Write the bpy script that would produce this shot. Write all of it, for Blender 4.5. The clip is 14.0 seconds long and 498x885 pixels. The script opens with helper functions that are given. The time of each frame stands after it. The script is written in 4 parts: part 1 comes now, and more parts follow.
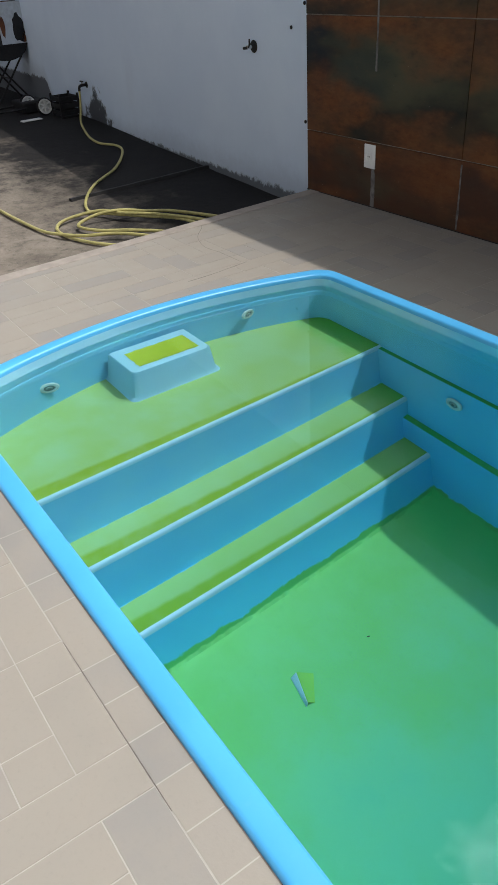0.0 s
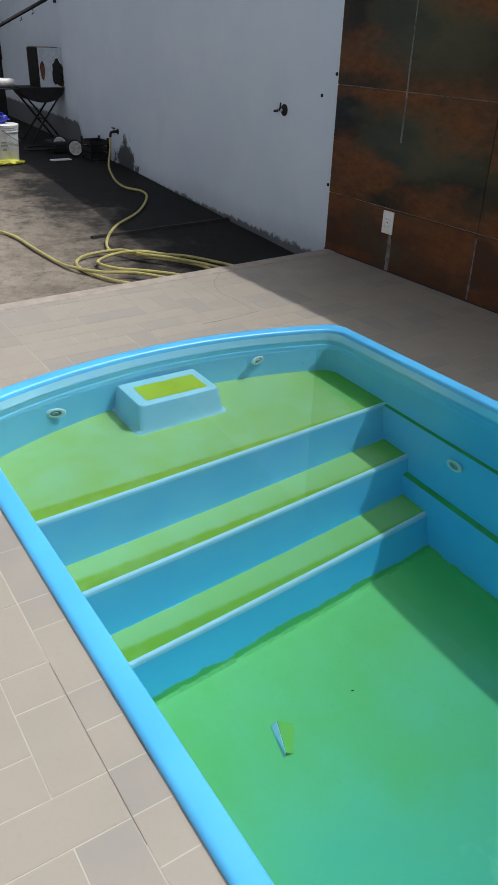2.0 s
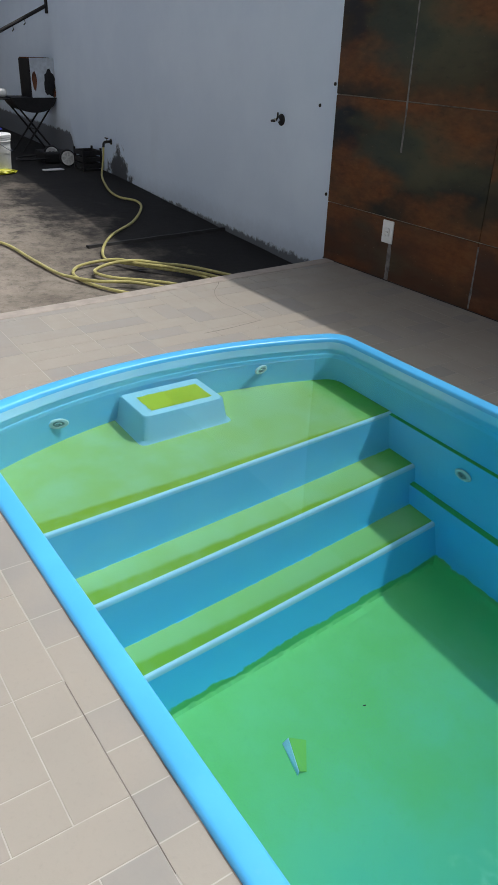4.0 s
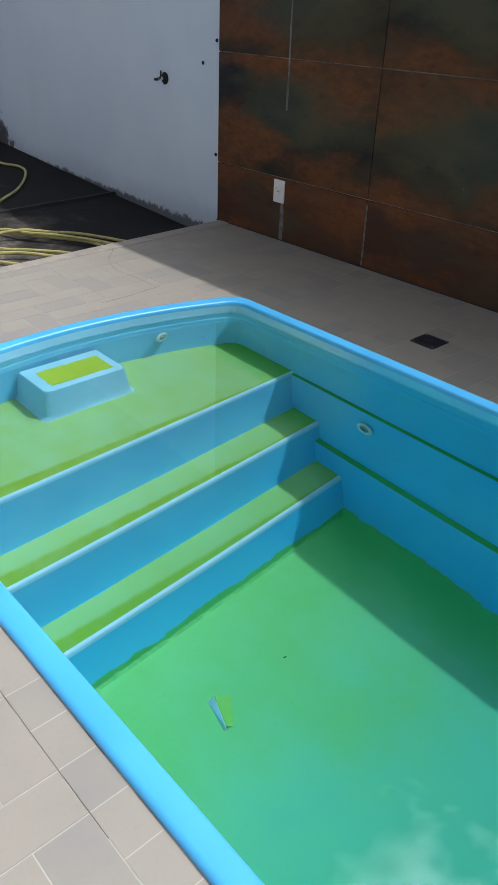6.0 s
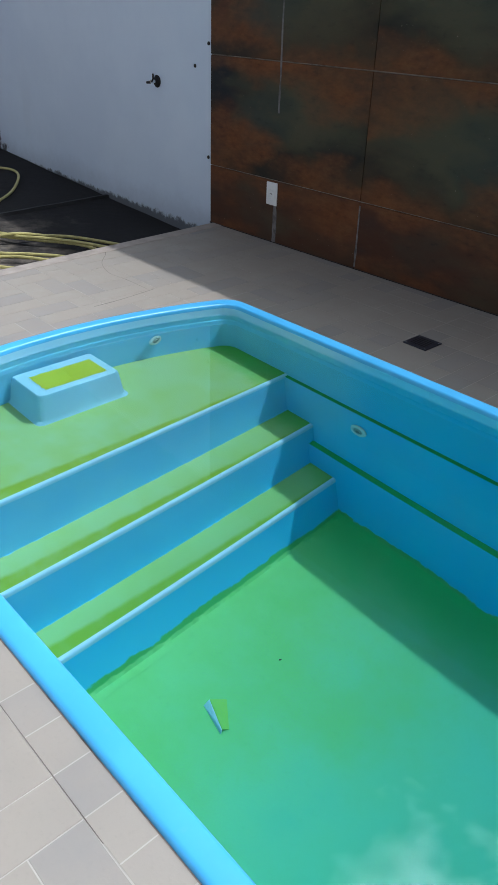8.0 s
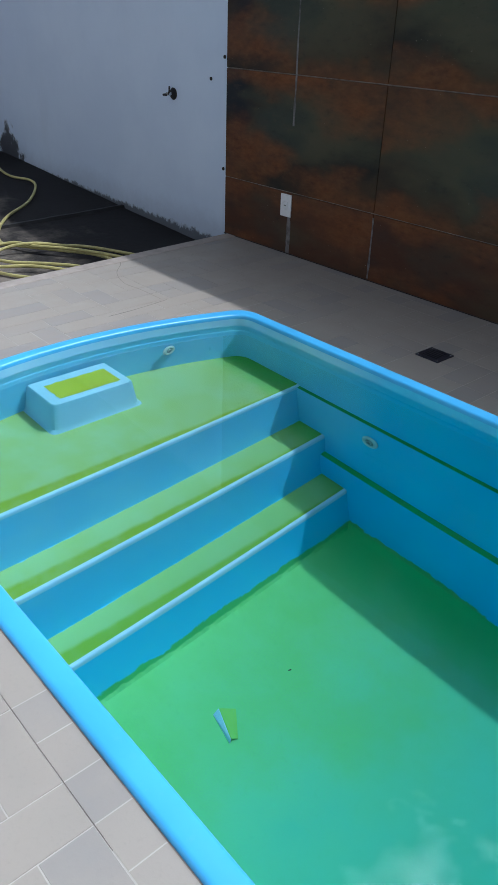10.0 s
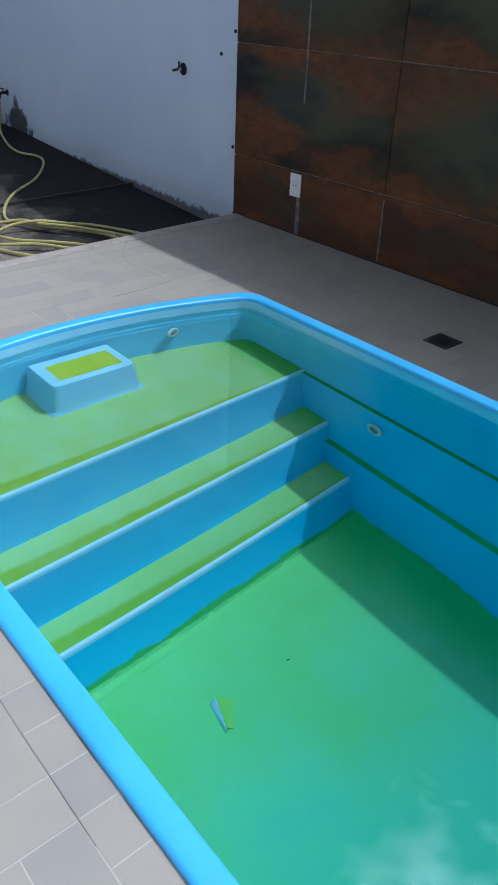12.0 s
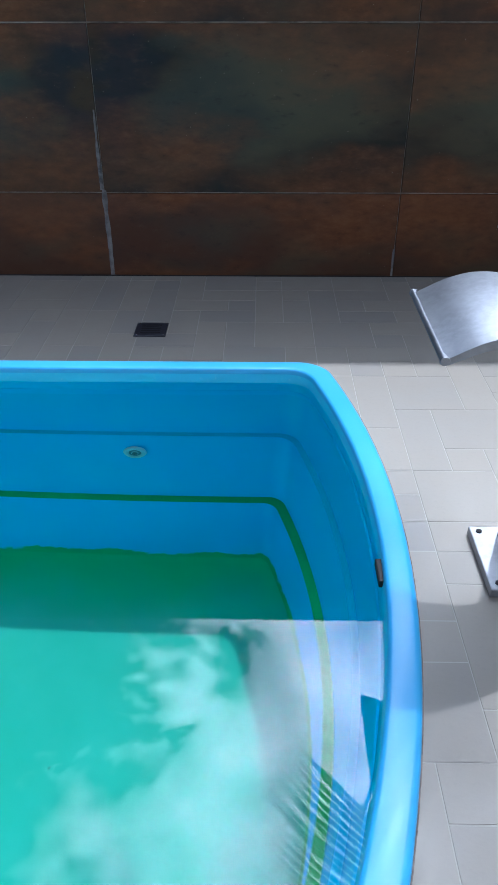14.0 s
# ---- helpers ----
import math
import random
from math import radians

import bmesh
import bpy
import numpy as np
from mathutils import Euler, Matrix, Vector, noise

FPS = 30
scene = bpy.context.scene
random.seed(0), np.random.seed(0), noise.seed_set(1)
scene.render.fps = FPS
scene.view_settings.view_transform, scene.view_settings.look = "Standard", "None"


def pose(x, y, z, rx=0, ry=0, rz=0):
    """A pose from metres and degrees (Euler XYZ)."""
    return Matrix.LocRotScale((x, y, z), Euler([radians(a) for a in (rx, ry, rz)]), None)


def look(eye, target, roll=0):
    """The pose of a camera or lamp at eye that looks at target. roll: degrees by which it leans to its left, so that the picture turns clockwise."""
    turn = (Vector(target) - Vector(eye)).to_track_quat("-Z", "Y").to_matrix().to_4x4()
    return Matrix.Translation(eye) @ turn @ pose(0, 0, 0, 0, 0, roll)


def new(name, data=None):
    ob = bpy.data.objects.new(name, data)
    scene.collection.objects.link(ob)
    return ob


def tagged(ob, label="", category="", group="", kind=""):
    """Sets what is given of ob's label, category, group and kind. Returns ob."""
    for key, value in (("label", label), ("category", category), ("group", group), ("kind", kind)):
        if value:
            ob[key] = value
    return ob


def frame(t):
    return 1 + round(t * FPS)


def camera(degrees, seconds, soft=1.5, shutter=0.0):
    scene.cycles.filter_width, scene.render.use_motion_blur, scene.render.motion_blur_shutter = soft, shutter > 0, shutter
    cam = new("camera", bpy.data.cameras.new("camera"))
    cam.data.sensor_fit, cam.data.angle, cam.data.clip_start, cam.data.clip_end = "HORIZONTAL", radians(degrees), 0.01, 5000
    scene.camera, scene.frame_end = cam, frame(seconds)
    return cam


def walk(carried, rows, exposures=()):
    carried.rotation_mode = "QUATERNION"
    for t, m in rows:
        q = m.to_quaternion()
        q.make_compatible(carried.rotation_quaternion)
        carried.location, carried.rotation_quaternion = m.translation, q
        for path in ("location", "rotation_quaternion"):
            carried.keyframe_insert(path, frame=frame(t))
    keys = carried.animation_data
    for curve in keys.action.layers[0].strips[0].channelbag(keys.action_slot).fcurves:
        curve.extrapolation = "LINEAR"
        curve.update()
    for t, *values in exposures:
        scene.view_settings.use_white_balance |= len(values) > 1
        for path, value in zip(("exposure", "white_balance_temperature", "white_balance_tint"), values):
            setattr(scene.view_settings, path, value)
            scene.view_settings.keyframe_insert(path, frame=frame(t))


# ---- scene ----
cam = camera(37.4, 14.0, soft=1.0)
PATH = [
    (0, (0.101, 0.024, 1.233), (-1.299, 0.934, 0.133), -3.7),
    (0.5, (0.125, 0.003, 1.211), (-1.328, 0.961, 0.226), -0.4),
    (1, (0.116, -0.013, 1.208), (-1.297, 0.971, 0.191), 2.3),
    (1.5, (0.117, -0.048, 1.267), (-1.278, 0.983, 0.27), 3.9),
    (2, (0.107, -0.024, 1.208), (-1.343, 0.947, 0.231), 2.0),
    (4.5, (0.032, -0.068, 1.184), (-1.403, 0.955, 0.237), 2.2),
    (5, (0.047, -0.053, 1.192), (-1.274, 1.035, 0.157), 0.9),
    (5.5, (0.047, -0.057, 1.21), (-1.239, 1.056, 0.158), 2.2),
    (6, (0.059, -0.058, 1.202), (-1.197, 1.11, 0.173), 2.2),
    (6.5, (0.047, -0.041, 1.192), (-1.218, 1.099, 0.143), 1.6),
    (7, (0.052, -0.046, 1.199), (-1.21, 1.103, 0.157), 2.1),
    (7.5, (0.058, -0.05, 1.205), (-1.191, 1.124, 0.174), 1.9),
    (10, (0.071, -0.061, 1.223), (-1.209, 1.1, 0.216), 2.0),
    (10.5, (0.068, -0.052, 1.257), (-1.322, 1.005, 0.282), 1.4),
    (11, (0.035, -0.006, 1.196), (-1.414, 0.898, 0.155), 1.1),
    (11.5, (0.041, -0.004, 1.213), (-1.31, 0.999, 0.133), 2.0),
    (12, (0.055, -0.01, 1.215), (-1.221, 1.115, 0.164), 2.5),
    (12.5, (0.043, -0.036, 1.184), (-1.206, 1.206, 0.236), 2.1),
    (12.9, (0.095, -0.058, 1.196), (-0.79, 1.387, 0.135), 1.5),
    (13, (0.157, -0.05, 1.189), (-0.606, 1.434, 0.086), 2.5),
    (13.2, (0.318, -0.043, 1.157), (-0.45, 1.488, 0.124), -3.9),
    (13.5, (0.428, -0.035, 1.135), (-0.124, 1.585, 0.1), -5.8),
    (14, (0.639, -0.052, 1.127), (0.61, 1.624, 0.036), -0.1),
]
EXPOSURES = [(0, -0.95, 6500, 10), (2.5, -0.95, 6450, 10), (5, -0.92, 6300, 10), (7.5, -0.85, 5900, 10), (10, -0.95, 5600, 10), (11, -1.0, 5450, 10), (12.5, -0.98, 5400, 10), (13.3, -0.6, 5300, 10), (14, -0.38, 5250, 10)]
walk(cam, [(t, look(eye, target, roll)) for t, eye, target, roll in PATH], EXPOSURES)

# ---- light: morning sun from the east, a bright bank of cloud over the north wall ----
SUN_DIR = Vector((0.22, 0.41, 1.0)).normalized()
CLOUD_DIR = Vector((0.12, 0.68, 1.0)).normalized()
SUN_ELEV = math.asin(SUN_DIR.z)
SUN_AZ = math.atan2(SUN_DIR.x, SUN_DIR.y)

world = bpy.data.worlds.new("sky")
scene.world = world
world.use_nodes = True
wt = world.node_tree
wt.nodes.clear()


def wmath(op, a, b=0.0):
    n = wt.nodes.new("ShaderNodeMath")
    n.operation = op
    for i, v in enumerate((a, b)):
        if isinstance(v, (int, float)):
            n.inputs[i].default_value = v
        else:
            wt.links.new(v, n.inputs[i])
    return n.outputs[0]


sky = wt.nodes.new("ShaderNodeTexSky")
sky.sky_type = "NISHITA"
sky.sun_disc = False
sky.sun_elevation = SUN_ELEV
sky.sun_rotation = SUN_AZ
sky.air_density, sky.dust_density, sky.ozone_density = 1.0, 1.0, 1.0
coord = wt.nodes.new("ShaderNodeTexCoord")
split = wt.nodes.new("ShaderNodeSeparateXYZ")
wt.links.new(coord.outputs["Generated"], split.inputs[0])
up = wmath("MAXIMUM", split.outputs[2], 0.06)
flat_x = wmath("DIVIDE", split.outputs[0], up)
flat_y = wmath("DIVIDE", split.outputs[1], up)
plane = wt.nodes.new("ShaderNodeCombineXYZ")
wt.links.new(flat_x, plane.inputs[0])
wt.links.new(flat_y, plane.inputs[1])
puff = wt.nodes.new("ShaderNodeTexNoise")
puff.inputs["Scale"].default_value = 6.5
puff.inputs["Detail"].default_value = 11.0
puff.inputs["Distortion"].default_value = 0.25
puff.inputs["Roughness"].default_value = 0.7
wt.links.new(plane.outputs[0], puff.inputs["Vector"])
# a bank of cloud whose western edge lies just west of the sun
bend = wmath("MULTIPLY", wmath("MAXIMUM", wmath("SUBTRACT", flat_y, 0.6), 0.0), -0.4)
edge = wmath("MAXIMUM", wmath("MINIMUM", wmath("MULTIPLY", wmath("ADD", wmath("ADD", flat_x, 0.25), bend), 0.8), 0.20), -0.3)
cover = wt.nodes.new("ShaderNodeMapRange")
cover.inputs["From Min"].default_value = 0.47
cover.inputs["From Max"].default_value = 0.60
wt.links.new(wmath("ADD", puff.outputs["Fac"], edge), cover.inputs["Value"])
dot = wt.nodes.new("ShaderNodeVectorMath")
dot.operation = "DOT_PRODUCT"
wt.links.new(coord.outputs["Generated"], dot.inputs[0])
dot.inputs[1].default_value = CLOUD_DIR
glow = wmath("POWER", wmath("MAXIMUM", dot.outputs["Value"], 0.0), 15.0)
billow = wt.nodes.new("ShaderNodeTexNoise")
billow.inputs["Scale"].default_value = 7.0
billow.inputs["Detail"].default_value = 9.0
billow.inputs["Roughness"].default_value = 0.66
wt.links.new(plane.outputs[0], billow.inputs["Vector"])
body = wmath("ADD", wmath("MULTIPLY", wmath("MAXIMUM", wmath("SUBTRACT", billow.outputs["Fac"], 0.34), 0.0), 3.6), 0.42)
bright = wmath("MULTIPLY", wmath("ADD", wmath("MULTIPLY", glow, 190.0), 8.0), body)
cloud = wt.nodes.new("ShaderNodeMix")
cloud.data_type = "RGBA"
wt.links.new(cover.outputs[0], cloud.inputs["Factor"])
wt.links.new(sky.outputs[0], cloud.inputs[6])
tone = wt.nodes.new("ShaderNodeCombineXYZ")
wt.links.new(bright, tone.inputs[0])
wt.links.new(bright, tone.inputs[1])
wt.links.new(wmath("MULTIPLY", bright, 1.03), tone.inputs[2])
wt.links.new(tone.outputs[0], cloud.inputs[7])
back = wt.nodes.new("ShaderNodeBackground")
back.inputs["Strength"].default_value = 0.1
wt.links.new(cloud.outputs[2], back.inputs[0])
wout = wt.nodes.new("ShaderNodeOutputWorld")
wt.links.new(back.outputs[0], wout.inputs[0])

sun = new("sun", bpy.data.lights.new("sun", "SUN"))
sun.data.energy = 5.0
sun.data.angle = radians(1.0)
sun.data.cycles.is_caustics_light = True
sun.data.color = (1.0, 0.95, 0.88)
sun.matrix_world = look(SUN_DIR * 30, (0, 0, 0))

# ---- materials ----


class Mat:
    """Small builder for one node material."""

    def __init__(self, name, color=(0.5, 0.5, 0.5), rough=0.6, metal=0.0, spec=0.5):
        self.m = bpy.data.materials.new(name)
        self.m.use_nodes = True
        self.t = self.m.node_tree
        self.b = self.t.nodes["Principled BSDF"]
        self.b.inputs["Base Color"].default_value = (*color, 1)
        self.b.inputs["Roughness"].default_value = rough
        self.b.inputs["Metallic"].default_value = metal
        self.b.inputs["Specular IOR Level"].default_value = spec
        self.c = None

    def node(self, kind):
        return self.t.nodes.new(kind)

    def set(self, socket, v):
        if hasattr(v, "is_linked"):
            self.t.links.new(v, socket)
        elif isinstance(v, tuple) and len(v) == 3 and socket.type == "RGBA":
            socket.default_value = (*v, 1)
        else:
            socket.default_value = v

    def coords(self, kind="Object"):
        n = self.node("ShaderNodeTexCoord")
        return n.outputs[kind]

    def place(self):
        return self.node("ShaderNodeNewGeometry").outputs["Position"]

    def xyz(self, vec):
        n = self.node("ShaderNodeSeparateXYZ")
        self.t.links.new(vec, n.inputs[0])
        return n.outputs

    def noise(self, scale, detail=4.0, rough=0.55, vec=None, stretch=None, out="Fac"):
        v = vec if vec is not None else self.place()
        if stretch:
            mp = self.node("ShaderNodeMapping")
            mp.inputs["Scale"].default_value = stretch
            self.t.links.new(v, mp.inputs[0])
            v = mp.outputs[0]
        n = self.node("ShaderNodeTexNoise")
        n.inputs["Scale"].default_value = scale
        n.inputs["Detail"].default_value = detail
        n.inputs["Roughness"].default_value = rough
        self.t.links.new(v, n.inputs["Vector"])
        return n.outputs[out]

    def ramp(self, v, lo, hi, a=0.0, b=1.0):
        n = self.node("ShaderNodeMapRange")
        n.interpolation_type = "SMOOTHSTEP"
        for k, x in (("From Min", lo), ("From Max", hi), ("To Min", a), ("To Max", b)):
            n.inputs[k].default_value = x
        self.t.links.new(v, n.inputs["Value"])
        return n.outputs[0]

    def math(self, op, a, b=0.0):
        n = self.node("ShaderNodeMath")
        n.operation = op
        self.set(n.inputs[0], a)
        self.set(n.inputs[1], b)
        return n.outputs[0]

    def mix(self, fac, a, b, mode="MIX"):
        n = self.node("ShaderNodeMix")
        n.data_type = "RGBA"
        n.blend_type = mode
        self.set(n.inputs["Factor"], fac)
        self.set(n.inputs[6], a)
        self.set(n.inputs[7], b)
        return n.outputs[2]

    def random(self):
        return self.node("ShaderNodeObjectInfo").outputs["Random"]

    def color(self, v):
        self.set(self.b.inputs["Base Color"], v)
        return self

    def rough(self, v):
        self.set(self.b.inputs["Roughness"], v)
        return self

    def bump(self, h, strength=0.3, dist=0.01):
        n = self.node("ShaderNodeBump")
        n.inputs["Strength"].default_value = strength
        n.inputs["Distance"].default_value = dist
        self.t.links.new(h, n.inputs["Height"])
        self.t.links.new(n.outputs[0], self.b.inputs["Normal"])
        return self


def plain(name, color, rough=0.6, metal=0.0, grain=0.12, scale=40.0, bump=0.1):
    """A surface of one colour with grain and faint blotches."""
    m = Mat(name, color, rough, metal)
    n = m.noise(scale, 4, 0.6)
    w = m.noise(scale * 0.12, 3, 0.5)
    dark = tuple(c * (1 - 2.2 * grain) for c in color)
    c = m.mix(m.ramp(n, 0.3, 0.7), dark, color)
    c = m.mix(m.ramp(w, 0.35, 0.7, 0, 0.6), c, tuple(min(1, x * (1 + grain)) for x in color))
    m.color(c)
    if bump:
        m.bump(n, bump, 0.003)
    return m.m


def gelcoat(name, color, rough=0.28, chalk=0.12):
    m = Mat(name, color, rough)
    n = m.noise(3.0, 5, 0.6)
    f = m.noise(60.0, 3, 0.6)
    c = m.mix(m.ramp(n, 0.35, 0.7), tuple(x * 0.9 for x in color), color)
    c = m.mix(m.ramp(f, 0.55, 0.85, 0, chalk), c, (0.5, 0.7, 0.85))
    m.color(c)
    m.rough(m.ramp(n, 0.3, 0.7, rough, rough + 0.12))
    m.bump(n, 0.05, 0.01)
    return m.m


M_RIM = gelcoat("rim_gelcoat", (0.079, 0.440, 0.836), 0.3, 0.03)


def basin_gelcoat():
    """Blue gelcoat with ragged algae creeping up its foot and sunlight painted pale on its west end."""
    m = Mat("basin_gelcoat", rough=0.35)
    n = m.noise(3.0, 5, 0.6)
    f = m.noise(60.0, 3, 0.6)
    c = m.mix(m.ramp(n, 0.35, 0.7), (0.094, 0.525, 0.875), (0.106, 0.575, 0.880))
    c = m.mix(m.ramp(f, 0.55, 0.85, 0, 0.12), c, (0.625, 0.875, 0.880))
    x, _, z = m.xyz(m.place())
    # sunlight put into the colour: west end paler, most near the surface
    sunlit_mix = m.math("MULTIPLY", m.ramp(z, -1.05, -0.35, 0.0, 0.42), m.ramp(x, -1.75, -1.45, 1.0, 0.0))
    c = m.mix(m.math("MULTIPLY", sunlit_mix, m.ramp(n, 0.25, 0.75, 0.75, 1.15)), c, (0.50, 0.66, 0.76))
    creep = m.math("ADD", z, m.math("ADD", m.math("MULTIPLY", m.noise(4.0, 2, 0.5), 0.09), m.math("MULTIPLY", m.noise(22.0, 4, 0.7), 0.045)))
    c = m.mix(m.ramp(creep, -1.034, -1.024, 1.0, 0.0), c, (0.11, 0.47, 0.13))
    m.color(c)
    m.rough(m.ramp(n, 0.3, 0.7, 0.35, 0.47))
    m.bump(n, 0.05, 0.01)
    return m.m


M_BASIN = basin_gelcoat()
# pale colour for the waterline glint and the groove line
M_PALE_LINE = plain("pale_line", (0.72, 0.84, 0.95), 0.6, 0, 0.2, 30, 0)
M_SEAL = plain("dirty_sealant", (0.22, 0.19, 0.17), 0.9, 0, 0.35, 25, 0)
M_BOX = gelcoat("box_gelcoat", (0.475, 0.700, 0.880), 0.4)
M_NOSE = gelcoat("step_edge_gelcoat", (0.52, 0.72, 0.86), 0.4)


def tread_algae():
    """Algae lying on a step: thick just behind the clean rounded edge, thinner behind; local x runs from the edge."""
    m = Mat("step_algae", rough=0.9)
    x = m.xyz(m.coords())[0]
    wob = m.noise(9.0, 4, 0.6)
    xx = m.math("ADD", x, m.math("MULTIPLY", m.math("SUBTRACT", wob, 0.5), 0.022))
    thick = m.ramp(xx, -0.056, -0.032)
    haze = m.noise(5.0, 5, 0.6)
    base = m.mix(m.ramp(haze, 0.3, 0.7), (0.370, 0.500, 0.150), (0.390, 0.540, 0.250))
    c = m.mix(m.math("MULTIPLY", thick, m.ramp(wob, 0.25, 0.6, 0.55, 1.0)), base, (0.300, 0.390, 0.025))
    # lower treads tinted greener, standing in for light absorbed by deeper water
    z = m.xyz(m.place())[2]
    c = m.mix(m.ramp(z, -0.95, -0.45, 0.6, 0.0), c, m.mix(thick, (0.225, 0.490, 0.160), (0.150, 0.390, 0.035)))
    # thick dark growth in the still corner by the north wall
    p = m.xyz(m.place())
    corner = m.math("ADD", p[1], m.math("MULTIPLY", m.math("SUBTRACT", wob, 0.5), 0.10))
    c = m.mix(m.ramp(corner, 1.86, 2.04, 0.0, 0.8), c, (0.075, 0.40, 0.045))
    m.color(c)
    return m.m


def bed_algae(name, a, b):
    m = Mat(name, rough=0.9)
    n = m.noise(2.2, 5, 0.6)
    f = m.noise(30, 4, 0.7)
    c = m.mix(m.ramp(n, 0.3, 0.7), a, b)
    c = m.mix(m.ramp(f, 0.55, 0.75, 0, 0.2), c, tuple(x * 0.75 for x in a))
    m.color(c)
    m.bump(f, 0.2, 0.004)
    return m.m


M_TREAD = tread_algae()


def floor_algae():
    """Green algae over the floor: yellow-green near the steps, bluer toward the east end."""
    m = Mat("floor_algae", rough=0.9)
    n = m.noise(2.2, 5, 0.6)
    f = m.noise(30, 4, 0.7)
    x = m.xyz(m.place())[0]
    k = m.ramp(m.math("ADD", x, m.math("MULTIPLY", m.math("SUBTRACT", n, 0.5), 1.1)), -1.6, -0.1)
    a = m.mix(k, (0.171, 0.527, 0.147), (0.070, 0.411, 0.256))
    b = m.mix(k, (0.217, 0.589, 0.202), (0.093, 0.465, 0.310))
    c = m.mix(m.ramp(n, 0.3, 0.7), a, b)
    # deeper green toward the north wall, with an uneven border
    y = m.xyz(m.place())[1]
    strip = m.math("ADD", y, m.math("MULTIPLY", m.math("SUBTRACT", m.noise(3.5, 4, 0.6), 0.5), 0.35))
    c = m.mix(m.ramp(strip, 1.62, 1.98, 0.0, 0.85), c, (0.070, 0.512, 0.132))
    c = m.mix(m.ramp(f, 0.55, 0.75, 0, 0.15), c, (0.093, 0.388, 0.139))
    m.color(c)
    m.bump(f, 0.2, 0.004)
    return m.m


M_FLOOR_ALGAE = floor_algae()
M_LEDGE = bed_algae("ledge_algae", (0.052, 0.403, 0.104), (0.065, 0.468, 0.130))
def thin_ledge():
    """Algae on the upper ledge, washed off toward the east end."""
    m = Mat("upper_ledge_algae", rough=0.8)
    p = m.xyz(m.place())
    n = m.noise(4.0, 5, 0.6)
    k = m.ramp(m.math("ADD", p[0], m.math("MULTIPLY", m.math("SUBTRACT", n, 0.5), 1.2)), -0.9, 0.2)
    m.color(m.mix(k, (0.042, 0.350, 0.084), (0.042, 0.462, 0.672)))
    return m.m


M_LEDGE_THIN = thin_ledge()
M_BOXTOP = bed_algae("box_algae", (0.468, 0.481, 0.013), (0.585, 0.585, 0.039))


def water_mat():
    m = bpy.data.materials.new("pool_water")
    m.use_nodes = True
    t = m.node_tree
    t.nodes.clear()
    out = t.nodes.new("ShaderNodeOutputMaterial")
    mix = t.nodes.new("ShaderNodeMixShader")
    re = t.nodes.new("ShaderNodeBsdfRefraction")
    re.inputs["Color"].default_value = (0.78, 0.985, 1.0, 1)
    re.inputs["Roughness"].default_value = 0.0
    re.inputs["IOR"].default_value = 1.333
    gl = t.nodes.new("ShaderNodeBsdfGlossy")
    gl.inputs["Color"].default_value = (1, 1, 1, 1)
    gl.inputs["Roughness"].default_value = 0.0
    fr = t.nodes.new("ShaderNodeFresnel")
    fr.inputs["IOR"].default_value = 1.333
    t.links.new(fr.outputs[0], mix.inputs[0])
    t.links.new(re.outputs[0], mix.inputs[1])
    t.links.new(gl.outputs[0], mix.inputs[2])
    t.links.new(mix.outputs[0], out.inputs[0])
    return m


M_WATER = water_mat()


def paver_mat(name, island=False):
    m = Mat(name, rough=0.62)
    r = m.node("ShaderNodeNewGeometry").outputs["Random Per Island"] if island else m.random()
    n = m.noise(6.0, 6, 0.65)
    f = m.noise(90.0, 4, 0.7)
    w = m.noise(1.1, 4, 0.6)
    c = m.mix(m.ramp(r, 0.35, 0.95), (0.291, 0.267, 0.230), (0.250, 0.237, 0.218))
    c = m.mix(m.ramp(n, 0.35, 0.7, 0, 0.5), c, (0.315, 0.283, 0.239))
    c = m.mix(m.ramp(f, 0.5, 0.8, 0, 0.3), c, (0.221, 0.206, 0.187))
    c = m.mix(m.ramp(w, 0.55, 0.75, 0, 0.25), c, (0.205, 0.190, 0.170))
    m.color(c)
    m.rough(m.ramp(n, 0.3, 0.7, 0.5, 0.72))
    m.bump(f, 0.12, 0.002)
    return m.m


M_PAVER = paver_mat("paver_stone")
M_PAVER_FAR = paver_mat("paver_stone_joined", True)
M_CRACK = plain("crack_dirt", (0.19, 0.165, 0.145), 0.9, 0, 0.2, 50, 0)
M_GROUT = plain("deck_grout", (0.41, 0.385, 0.345), 0.85, 0, 0.08, 14)


